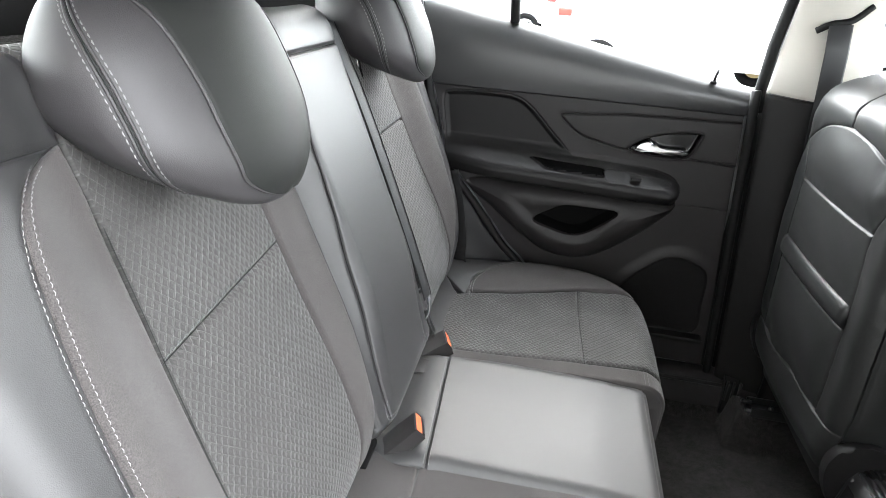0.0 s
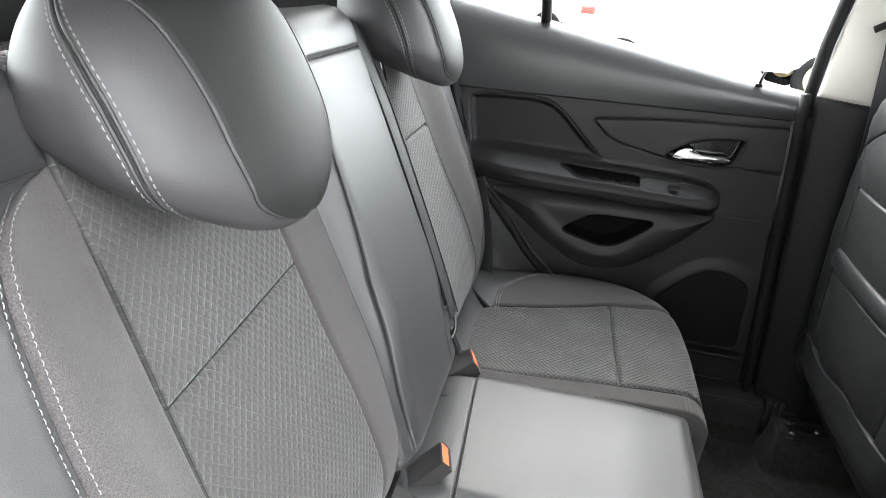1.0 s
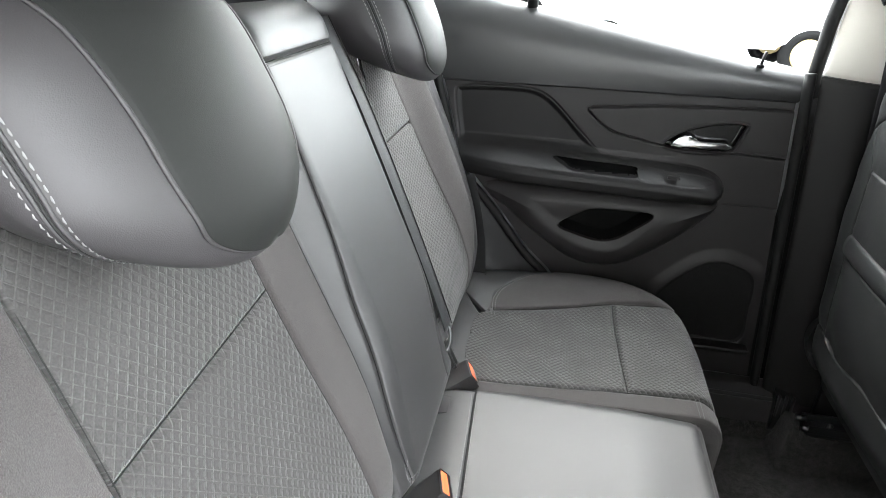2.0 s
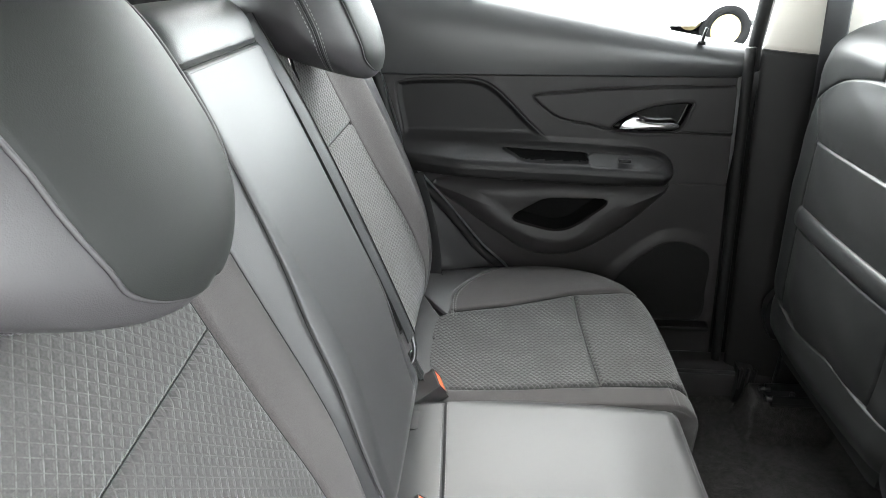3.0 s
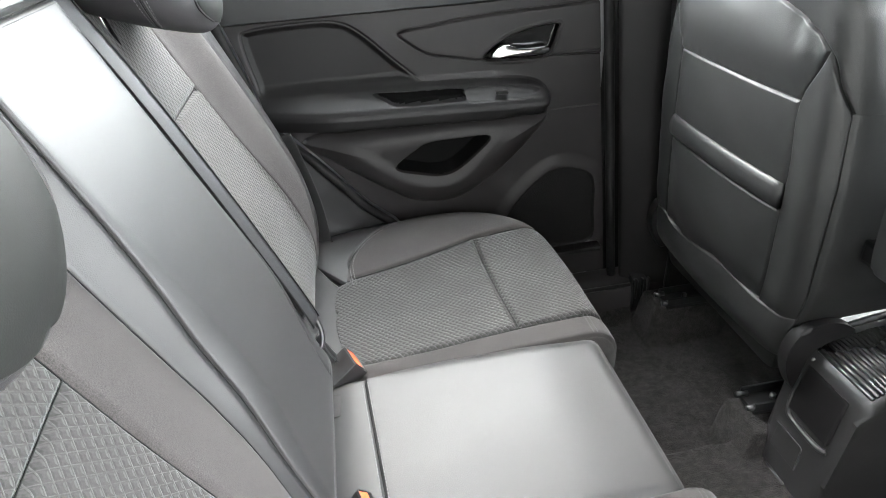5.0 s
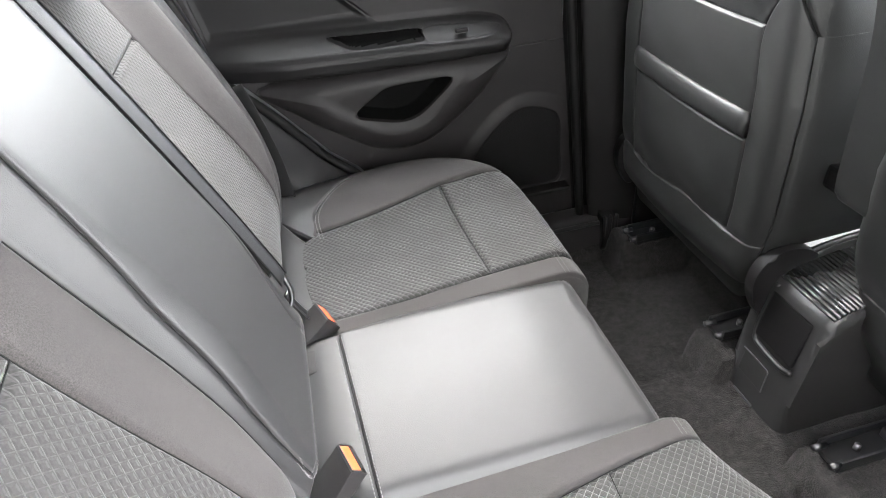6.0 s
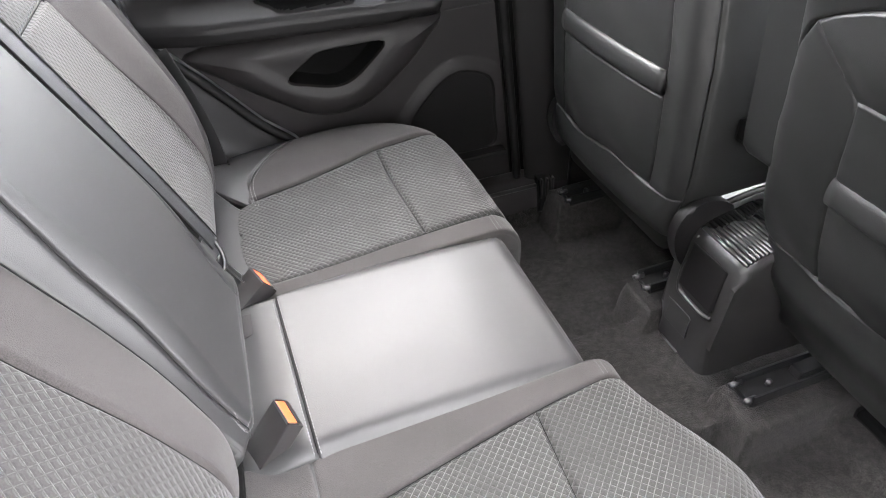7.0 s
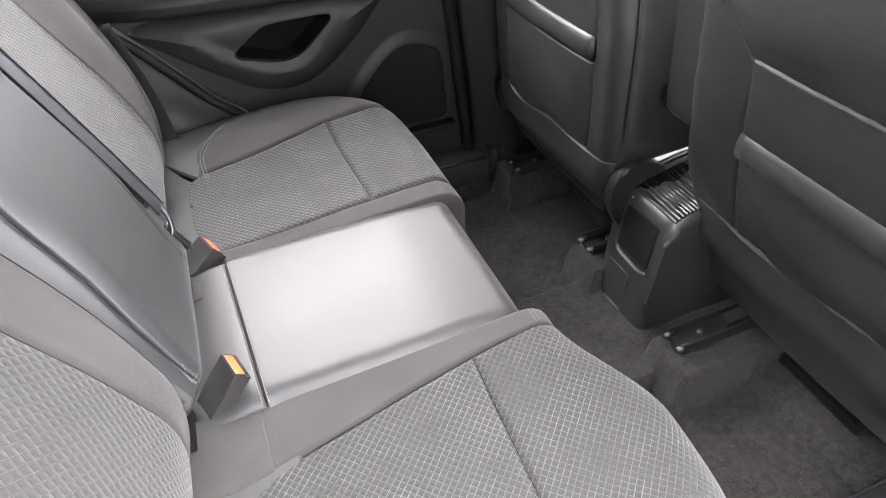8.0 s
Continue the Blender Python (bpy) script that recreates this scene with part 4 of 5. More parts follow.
backrests = {}
for side, label in ((1, "narrow folding backrest in black leather and grey fabric"), (-1, "wide folding backrest in black leather and grey fabric")):
    S = outer_back(side)
    y0, y1 = sorted((YC + side * 0.15, YC + side * 0.585))
    outline = [tuple(FOOT[[0, 2]] + u * DIR[[0, 2]] + v * NOR[[0, 2]]) for u, v in ((-0.02, -0.060), (0.20, -0.025), (0.58, -0.015), (0.61, -0.05), (0.60, -0.10), (-0.03, -0.10))]
    back = prism("backrest", smooth_loop(outline, 3), y0, y1, CARPET, bench, 0.008, label=label)
    backrests[side] = back
    vs = 0.358 if side < 0 else 0.384
    q0, q1 = 0.213, 0.452
    slim = 0.045 if side > 0 else 0.0
    inner = [(-0.03, 0.482 - slim), (0.10, 0.478 - slim), (0.22, 0.470 - slim), (0.306, 0.461 - slim), (0.381, 0.453 - slim), (0.456, 0.447 - slim), (0.500, 0.442 - slim), (0.522, 0.441 - slim), (0.536, 0.441 - slim), (0.548, 0.441 - slim)]
    edge = [(-0.03, 0.500 - slim), (0.06, 0.520 - slim), (0.14, 0.552 - slim), (0.25, 0.570 - slim), (0.37, 0.562 - slim), (0.456, 0.548 - slim), (0.500, 0.533 - slim), (0.522, 0.512 - slim), (0.536, 0.480 - slim), (0.546, 0.447 - slim)]
    rim = [(-0.03, 0.565 - slim), (0.06, 0.60 - slim), (0.14, 0.645 - slim), (0.25, 0.70 - slim), (0.37, 0.71 - slim), (0.456, 0.71), (0.500, 0.71), (0.522, 0.71), (0.536, 0.71), (0.546, 0.71)]
    patch("lower_insert", S, seg((-0.03, q0), (vs, q0)), seg((-0.03, 0.482 - slim), (0.10, 0.478 - slim), (0.22, 0.470 - slim), (vs - 0.018 * (side < 0), 0.457 - slim)), 60, 50, LOZENGE, back, FWD, groove=0.0045, w=0.004, edges=(1, 1, 1, 0), label="lozenge-patterned grey fabric")
    patch("upper_insert", S, seg((vs, q0), (0.66, q0)), seg((vs - 0.018 * (side < 0), 0.457 - slim), (0.45, 0.447 - slim), (0.55, 0.441 - slim), (0.66, 0.42 - slim)), 60, 50, LOZENGE, back, FWD, groove=0.006, w=0.0035, edges=(1, 1, 1, 0), label="lozenge-patterned grey fabric")
    stations = (-0.03, 0.02, 0.08, 0.14, 0.20, 0.26, 0.40, 0.66)
    patch("inner_strip", S, seg(*[(a, float(near_edge(a)) if side < 0 else 0.188) for a in stations]), seg(*[(a, q0) for a in stations]), 50, 10, FABRIC, back, FWD, groove=0.007, w=0.004, label="plain dark knit strip")
    patch("side_roll", S, seg(*inner), seg(*edge), 60, 16, FABRIC, back, FWD, groove=0.008, w=0.005, label="plain dark knit side roll")
    seam(S, seg((-0.03, q0), (0.62, q0)), FWD, back, 0.004)
    seam(S, seg((vs, q0), (vs - 0.018 * (side < 0), 0.457 - slim)), FWD, back, 0.0042)
    seam(S, seg(*inner[:-1]), FWD, back, 0.002)
    if side < 0:
        seam(S, seg(*[(a, float(near_edge(a)) - 0.001) for a in stations[1:-1]]), FWD, back, 0.0045, 0.001)
    patch("wing", S, seg(*edge), seg(*rim), 60, 26, LEATHER, back, FWD, label="black leather outer wing")
    patch("shoulder", S, seg((0.546, 0.444 - slim), (0.66, 0.42 - slim)), seg((0.546, 0.71), (0.66, 0.71)), 20, 24, LEATHER, back, FWD, label="black leather shoulder")
    for off in (-0.005, 0.007):
        stitches("seam_thread", S, seg(*[(a + (0.004 if b < 0.50 else 0) * (off > 0), b + off) for a, b in edge[:-1]]), FWD, back, DARK_THREAD if side > 0 else THREAD, length=0.0042, gap=0.0018, width=0.0005)


def mid_back(A, B):
    """The leather centre of the wide backrest: a raised pad with falling flanks, drawn in at its hem."""
    A, B = np.asarray(A, float), np.asarray(B, float)
    e = near_edge(A)
    out = 0.036 * (1 - ease(-B, e - 0.042, e + 0.006)) * (1 - ease(B, 0.098, 0.178)) - 0.02 * ease(-B, e + 0.004, e + 0.02) - 0.03 * ease(B, 0.185, 0.21)
    out = out * (0.40 + 0.60 * ease(A, 0.0, 0.22)) - 0.016 * np.clip(1 - A / 0.016, 0, 1) ** 2
    return back_point(A, YC + B, out)


mid = backrests[-1]
topc = 0.565
FLANK = [(0.0, -0.168), (0.05, -0.160), (0.12, -0.149), (0.20, -0.136), (0.28, -0.129), (0.38, -0.129), (topc, -0.129)]
NEAR_FACE = [(0.0, -0.140), (0.05, -0.135), (0.12, -0.126), (0.20, -0.114), (0.28, -0.106), (0.38, -0.098), (topc, -0.090)]
FAR_FACE = [(0.0, 0.084), (0.05, 0.088), (0.12, 0.094), (0.20, 0.102), (0.28, 0.108), (0.38, 0.112), (topc, 0.109)]
FAR_EDGE = [(a, 0.196) for a, _ in FAR_FACE]
patch("middle_face", mid_back, seg(*NEAR_FACE), seg(*FAR_FACE), 60, 40, LEATHER, mid, FWD, groove=0.003, w=0.0022, label="smooth black leather centre")
patch("middle_flank", mid_back, seg(*FLANK), seg(*NEAR_FACE), 60, 12, LEATHER, mid, FWD, groove=0.003, w=0.003, label="black leather flank")
patch("middle_flank", mid_back, seg(*FAR_FACE), seg(*FAR_EDGE), 60, 14, LEATHER, mid, FWD, groove=0.003, w=0.003, label="black leather flank")
# Same leather as the centre; the darker one paints the roll's shade.
patch("middle_top", mid_back, seg((topc, -0.150), (0.74, -0.150)), seg((topc, 0.20), (0.74, 0.20)), 30, 30, LEATHER_SOFT, mid, FWD, groove=0.004, w=0.004, puff=0.003, pucker=0.0006, label="black leather top roll, shade put into its colour")
seam(mid_back, seg(*NEAR_FACE), FWD, mid, 0.0016)
seam(mid_back, seg(*FAR_FACE), FWD, mid, 0.0016)
seam(mid_back, seg((topc, -0.150), (topc, 0.185)), FWD, mid, 0.0022)
for off in (-0.0055, 0.0055):
    stitches("seam_thread", mid_back, seg((topc + off, -0.090), (topc + off, 0.109)), FWD, mid, DARK_THREAD)
stitches("seam_thread", mid_back, seg(*[(a, b - 0.0045) for a, b in FAR_FACE]), FWD, mid, DARK_THREAD, width=0.0005, lift=0.0003)
for off in (0.011, 0.017):
    stitches("seam_thread", mid_back, seg((0.045, -0.150 + off), (off + 0.004, -0.142), (off, -0.10), (off + 0.002, -0.05), (off + 0.006, 0.05), (off + 0.008, 0.13), (off + 0.008, 0.185)), FWD, mid, THREAD_PALE, width=0.0008, length=0.0042, gap=0.0010)


# ---- rear headrests ----
def headrest(label):
    h = thing("headrest", label, "headrest", "rear headrests")
    loop = np.array(smooth_loop([(-0.0128, -0.1062), (0.0044, -0.0752), (0.012, 0.0), (0.004, 0.0802), (-0.036, 0.1323), (-0.098, 0.1403), (-0.150, 0.108), (-0.168, 0.046), (-0.140, -0.010), (-0.0925, -0.0632), (-0.0554, -0.0973), (-0.0321, -0.1122)], 10))
    n = len(loop)
    cen = np.array([-0.0605, 0.015])
    wide, round_a, round_b = 0.142, 2.17, 2.165

    def S(A, B):
        """A: share of the way round the profile from the front's foot; B: metres to the side."""
        A, B = np.broadcast_arrays(np.asarray(A, float), np.asarray(B, float))
        u = (A % 1.0) * n
        px = np.interp(u, np.arange(n + 1), np.append(loop[:, 0], loop[0, 0]))
        pz = np.interp(u, np.arange(n + 1), np.append(loop[:, 1], loop[0, 1]))
        y = np.clip(B, -wide, wide)
        k = np.maximum(1 - (np.abs(y) / wide) ** round_a, 0) ** (1 / round_b)
        qx, qz = cen[0] + (px - cen[0]) * k, cen[1] + (pz - cen[1]) * k
        narrow = 1.0 - 0.23 * ease(-qz, 0.02, 0.115) - 0.08 * ease(qz, 0.03, 0.14)
        return np.stack([qx, y * narrow, qz], -1)

    bs = wide * np.sin(np.linspace(-1, 1, 49) * np.pi / 2)
    a_s = np.arange(n) / n
    P = S(a_s[None, :], bs[:, None])
    m = len(bs)
    faces = [[i * n + j, i * n + (j + 1) % n, (i + 1) * n + (j + 1) % n, (i + 1) * n + j] for i in range(m - 1) for j in range(n)]
    bm = bmesh.new()
    vs = [bm.verts.new(p) for p in P.reshape(-1, 3)]
    for f in faces:
        bm.faces.new([vs[q] for q in f])
    bmesh.ops.remove_doubles(bm, verts=bm.verts, dist=0.0002)
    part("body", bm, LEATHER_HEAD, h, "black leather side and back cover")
    # the front panel, round at its foot
    sa = np.linspace(0, 1, 40)

    def half(a):
        return 0.082 * np.clip(1 - (1 - np.clip((a + 0.014) / 0.075, 0, 1)) ** 2.2, 0.0, 1) ** 0.5 + 0.012 * ease(a, 0.15, 0.34) + 0.001

    start, end = -0.0135, 0.40
    patch("front_panel", S, lambda s: (start + (end - start) * s, -half(start + (end - start) * s)), lambda s: (start + (end - start) * s, half(start + (end - start) * s)),
          60, 30, HEAD_PANEL, h, (1, 0, 0.2), groove=0.003, w=0.004, thick=0.006, lift=0.0022, label="smooth black leather front panel")
    aa = start + (end - start) * np.concatenate([sa[::-1], sa[1:]])
    bb = np.concatenate([-half(aa[:40]), half(aa[40:])])
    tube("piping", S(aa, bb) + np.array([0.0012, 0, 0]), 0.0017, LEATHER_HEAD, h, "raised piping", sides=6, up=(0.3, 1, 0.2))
    around = np.arctan2(loop[:, 1] - cen[1], loop[:, 0] - cen[0])
    order = np.argsort(around)
    reach = np.hypot(loop[:, 0] - cen[0], loop[:, 1] - cen[1])[order]
    around = around[order]
    for sg in (1, -1):
        def side_of(A, B):
            """The side of the headrest over a place (x, z) of its profile."""
            A, B = np.asarray(A, float), np.asarray(B, float)
            r = np.interp(np.arctan2(B - cen[1], A - cen[0]), around, reach, period=2 * np.pi)
            k = np.clip(np.hypot(A - cen[0], B - cen[1]) / r, 0, 0.999)
            y = wide * (1 - k ** round_b) ** (1 / round_a)
            narrow = 1.0 - 0.23 * ease(-B, 0.02, 0.115) - 0.08 * ease(B, 0.03, 0.14)
            return np.stack([A, sg * y * narrow, B], -1)

        line = [(-0.066, 0.118), (-0.053, 0.088), (-0.0425, 0.062), (-0.0365, 0.036), (-0.036, 0.008), (-0.039, -0.023), (-0.050, -0.052), (-0.064, -0.074)]
        rim_line = side_of(*seg(*line)(np.linspace(0, 1, 60)))
        tube("seam", rim_line + np.array([0, sg * 0.0002, 0]), 0.0011, SEAM, h, sides=6, up=(0, sg, 0))
        for off in (-0.0045, 0.0045):
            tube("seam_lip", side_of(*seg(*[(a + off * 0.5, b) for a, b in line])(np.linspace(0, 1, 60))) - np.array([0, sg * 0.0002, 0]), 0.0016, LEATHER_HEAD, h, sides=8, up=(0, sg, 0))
            stitches("seam_thread", side_of, seg(*[(a + off * 1.25, b) for a, b in line]), (0, sg, 0), h, length=0.0044, gap=0.0020, width=0.0007, lift=0.0007)
        tube("post", [(-0.105, sg * 0.055, 0.03), (-0.118, sg * 0.055, -0.02), (-0.130, sg * 0.055, -0.075)], 0.006, CHROME, h, "chrome post", sides=12, up=(1, 0, 0))
    return h


first = headrest("black leather headrest with pale double stitching")
first.matrix_basis = pose(-0.283, 0.5295, 0.896, 0, -26, 0)
copy_thing(first, pose(-0.287, 1.172, 0.9155, 0, -26, 0))


# ---- buckles and rear belts ----
def buckle(m, label, wide, deep, long):
    """Built with its slot end at the top, its broad face across y."""
    b = thing("seat_belt_buckle", label, "seat belt buckle", "rear buckles")
    w, t, e = wide / 2, deep / 2, long / 2
    prism("housing", [(-w * 0.92, -e), (w * 0.92, -e), (w, 0.0), (w, e), (-w, e), (-w, 0.0)], -t, t, PLASTIC_LOW, b, 0.0022, axis="x")
    block("release_button", (-t * 0.30, 0, e - 0.0005), (deep * 0.56, wide * 0.86, 0.004), RED, b, 0.001, label="orange-red release button")
    block("slot", (t * 0.55, 0, e), (deep * 0.22, wide * 0.72, 0.0025), STEEL, b, 0.0005, label="dark latch slot")
    for dy in (-1, 1):
        block("button_frame", (-t * 0.30, dy * w * 0.93, e - 0.0004), (deep * 0.62, wide * 0.05, 0.005), PLASTIC_LOW, b, 0.0006)
    block("front_frame", (-t * 0.93, 0, e - 0.0004), (deep * 0.06, wide * 0.9, 0.005), BRUSHED, b, 0.0005, label="worn bright edge")
    eye = [(0.004 * math.sin(q), 0.011 * math.cos(q), -e - 0.012 + 0.013 * math.sin(q)) for q in np.linspace(0, 2 * math.pi, 20, endpoint=False)]
    tube("anchor_ring", eye, 0.0026, BRUSHED, b, "dark wire ring", sides=8, closed=True)
    tube("stalk", [(0, 0, -e), (0, 0, -e - 0.05)], 0.009, STEEL, b, "black steel stalk", sides=10, flat=0.4, up=(1, 0, 0))
    b.matrix_basis = m
    return b


buckle(pose(-0.165, 0.725, 0.314, -0.8, 44, 16.2), "black seat belt buckle with orange release button, standing up", 0.045, 0.024, 0.076)
buckle(pose(-0.178, 1.002, 0.298, 5.6, 58, 25.3), "black seat belt buckle with red release button, lying over", 0.046, 0.033, 0.080)
loop = thing("buckle_loop", "dark rubber pull tab beside the buckle", "tab")
prism("tab", smooth_loop([(-0.205, 0.915), (-0.165, 0.918), (-0.152, 0.935), (-0.160, 0.955), (-0.205, 0.955)], 5), 0.297, 0.305, PLASTIC_LOW, loop, 0.003, axis="z")
mid_belt = thing("centre_seat_belt", "grey webbing belt lying down beside the centre backrest", "seat belt")
strap = [back_point(np.array(a), np.array(y), np.array(o)) for a, y, o in ((0.60, 0.985, 0.026), (0.50, 0.979, 0.034), (0.42, 0.979, 0.036), (0.34, 0.979, 0.036), (0.262, 0.979, 0.035), (0.185, 0.977, 0.034), (0.114, 0.972, 0.033), (0.085, 0.974, 0.030))]
# Dark strip under the belt, drawn as the shade of the backrest gap.
tube("split_gap_shade", smooth_line([p - 0.002 * NOR for p in strap[:-1]], 6), 0.020, RECESS_SHADE, bench, "dark strip for the shade in the backrest split", sides=12, flat=0.10, up=(0.9285, -0.15, 0.371))
tube("webbing", smooth_line(strap, 6), 0.0135, WEBBING, mid_belt, sides=14, flat=0.10, up=(0.9285, -0.25, 0.371))
for off in (-0.0128, 0.0128):
    tube("selvedge", smooth_line([q + np.array([0.0015 + 0.25 * off, off, 0.0008]) for q in strap], 6), 0.0011, RUBBER, mid_belt, "dark woven edge", sides=6)
ring = [(-0.198 + 0.014 * math.sin(q), 0.980 + 0.012 * math.cos(q), 0.413 + 0.024 * math.cos(q) - 0.008 * math.sin(q)) for q in np.linspace(0, 2 * math.pi, 24, endpoint=False)]
tube("tongue_eye", ring, 0.0036, STEEL, mid_belt, "worn steel eye of the tongue", sides=8, closed=True)
tube("tongue", smooth_line([(-0.192, 0.984, 0.402), (-0.188, 0.985, 0.384), (-0.182, 0.986, 0.368), (-0.174, 0.987, 0.350)], 6), 0.0095, STEEL, mid_belt, "dark steel belt tongue", sides=10, flat=0.22, up=(1, -0.4, 0.3))
tube("tongue_edge", smooth_line([(-0.186, 0.978, 0.392), (-0.180, 0.979, 0.372), (-0.170, 0.981, 0.349)], 6), 0.0012, BRUSHED, mid_belt, "bright worn edge", sides=6)
side_belt = thing("rear_seat_belt", "dark webbing belt running down to the seat corner", "seat belt")
tube("webbing", smooth_line([(-0.238, 1.450, 0.54), (-0.212, 1.430, 0.45), (-0.198, 1.420, 0.37), (-0.194, 1.410, 0.28)], 6), 0.019, WEBBING_DARK, side_belt, sides=12, flat=0.07, up=(0.3, 1, 0))
block("anchor", (-0.192, 1.402, 0.302), (0.040, 0.006, 0.010), CHROME, side_belt, 0.002, Matrix.Rotation(radians(-20), 4, "Y"), "bright steel anchor edge")


# ---- front seats ----
def front_seat(label, recline, broad, tall, rail_x, spread, hem_low, rail_y):
    """Built round its own centre: y = 0 in the middle, +y outward, back face near x = 0."""
    fsx = thing("bucket_seat", label, "car seat", "front seats")

    def half(z):
        return broad * np.interp(z, [0.10, 0.25, 0.35, 0.55, 0.70, 0.78, 0.84, 0.88, 0.90], [0.215, 0.232, 0.248, 0.25, 0.238, 0.222, 0.19, 0.15, 0.10]) + spread * (1 - ease(z, 0.30, 0.70))

    def F(A, B):
        A, B = np.asarray(A, float), np.asarray(B, float)
        # A across in shares of the half width (beyond 1 it wraps to the sides), B height
        z = np.minimum(B, 0.885)
        over = np.maximum(B - 0.885, 0)
        hw = half(z)
        t = np.clip((np.abs(A) - 0.86) / 0.14, 0, None)
        b = np.minimum(t, np.pi / 2)
        r = 0.14
        y = np.sign(A) * hw * np.where(np.abs(A) < 0.86, np.abs(A), 0.86 + r * np.sin(b))
        x = -0.06 * (z - 0.5) + 0.045 * (1 - np.cos(b)) + 0.045 * np.maximum(t - np.pi / 2, 0)
        x = x + 0.012 * (A * (np.abs(A) < 1) + np.sign(A) * (np.abs(A) >= 1)) ** 2 + 0.09 * ease(z, 0.80, 0.90) ** 2 + over
        x = x + 0.004 * (np.exp(-((A + 0.60 + 0.3 * (z - 0.75)) / 0.035) ** 2) + 0.8 * np.exp(-((A + 0.74) / 0.03) ** 2)) * ease(z, 0.69, 0.75) * (1 - ease(z, 0.77, 0.80))
        x = x + 0.05 * ease(0.24 - z, 0.0, 0.14) - recline * np.maximum(z - 0.30, -0.04)
        return np.stack([x, y, 0.2 + (z - 0.2) * tall + 0.02 * ease(over, 0, 0.03)], -1)

    RW = (-1, 0, 0)
    HEM = [(-1.0, 0.300), (-0.6, 0.296), (-0.2, 0.303), (0.15, 0.292), (0.5, 0.283), (0.75, 0.296), (1.0, 0.288)]
    pw, pt, pb = 0.68 / broad, 0.655, 0.52
    arch = [(-0.85, 0.733), (-0.70, 0.758), (-0.4, 0.784), (0.0, 0.795), (0.4, 0.784), (0.70, 0.758), (0.85, 0.733)]
    patch("top_left", F, seg((-1.0, 0.655), (-0.925, 0.694), (-0.85, 0.733), (-0.5, 0.777), (0.0, 0.795)), seg((-1.9, 0.655), (-1.8, 0.80), (-1.4, 0.90), (-0.8, 0.97), (0.0, 0.97)), 30, 24, LEATHER_SOFT, fsx, RW, groove=0.004, w=0.0025, edges=(0, 1, 1, 0), puff=0.005, pucker=0.00065, label="black leather top")
    patch("top_right", F, seg((0.0, 0.795), (0.5, 0.777), (0.85, 0.733), (0.925, 0.694), (1.0, 0.655)), seg((0.0, 0.97), (0.8, 0.97), (1.4, 0.90), (1.8, 0.80), (1.9, 0.655)), 30, 24, LEATHER_SOFT, fsx, RW, groove=0.004, w=0.0025, edges=(1, 0, 1, 0), puff=0.005, pucker=0.00065, label="black leather top")
    patch("yoke", F, seg((-pw, pt), (pw, pt)), seg(*arch), 40, 24, LEATHER_SOFT, fsx, RW, groove=0.004, w=0.0025, puff=0.008, pucker=0.00065, label="black leather yoke")
    patch("upper_panel", F, seg((-pw, pb), (pw, pb)), seg((-pw, pt), (pw, pt)), 30, 16, LEATHER_SOFT, fsx, RW, groove=0.004, w=0.0025, puff=0.003, pucker=0.00065, label="black leather panel")

    def pocket(A, B):
        P = F(A, B)
        k = ease(B, 0.25, 0.47)
        P[..., 0] -= 0.003 * k * (1 - (A / pw) ** 4 * 0.8)
        return P

    patch("map_pocket", pocket, seg(*[(a * pw, b) for a, b in HEM]), seg((-pw, 0.478), (0.0, 0.476), (pw, 0.478)), 30, 20, LEATHER_SOFT, fsx, RW, groove=0.004, w=0.0025, puff=0.007, pucker=0.00065, label="black leather map pocket")
    a = np.linspace(-pw, pw, 24) * 0.99
    roll = pocket(a, 0.502 + 0 * a) + np.array([-0.0085, 0, 0])
    tube("pocket_roll", roll + np.array([0.010, 0, 0]), 0.0225, LEATHER_SOFT, fsx, "padded leather pocket roll", sides=20, flat=0.42, up=(1, 0, 0))
    for sg in (-1, 1):
        patch("side_border", F, seg((sg * pw, 0.295), (sg * pw, 0.42), (sg * pw, 0.56), (sg * pw, pt), (sg * 0.85, 0.733)), seg((sg * 1.0, 0.295), (sg * 1.0, 0.40), (sg * 1.0, 0.50), (sg * 1.0, 0.58), (sg * 1.0, 0.655)), 40, 14, LEATHER_SOFT, fsx, RW, groove=0.004, w=0.0025, puff=0.005, pucker=0.00065, label="black leather border")
        patch("flank", F, seg((sg * 1.0, 0.285), (sg * 1.0, 0.52), (sg * 1.0, 0.655)), seg((sg * 2.15, 0.30), (sg * 2.2, 0.52), (sg * 1.9, 0.655)), 40, 14, LEATHER_SOFT, fsx, RW, groove=0.003, edges=(1, 0, 1, 0), puff=0.005, pucker=0.00065, label="smooth grey-black leather flank")
    patch("hem", F, seg((-0.97, hem_low + 0.005), (0.0, hem_low), (0.97, hem_low + 0.005)), seg(*HEM), 40, 14, LEATHER_SOFT, fsx, RW, groove=0.004, w=0.0025, puff=0.006, pucker=0.00065, label="loose leather hem")
    out_side = 1 if recline < 0.1 else -1
    # Unseen outer shield, added to keep side light off the carpet below.
    block("side_shield", (0.32, out_side * 0.255, 0.10), (0.44, 0.022, 0.19), PLASTIC, fsx, 0.008, label="black plastic side shield, added as a light block")
    core = bmesh.new()
    box(core, (0.085 - recline * 0.2, 0, 0.48), (0.06, 0.40, 0.68), 0.025, Matrix.Rotation(-recline, 4, "Y"))
    part("core", core, LEATHER_SOFT, fsx)
    block("front_cushion", (0.35, 0, 0.18), (0.48, 0.48, 0.14), LEATHER_SOFT, fsx, 0.045, label="black leather seat cushion")
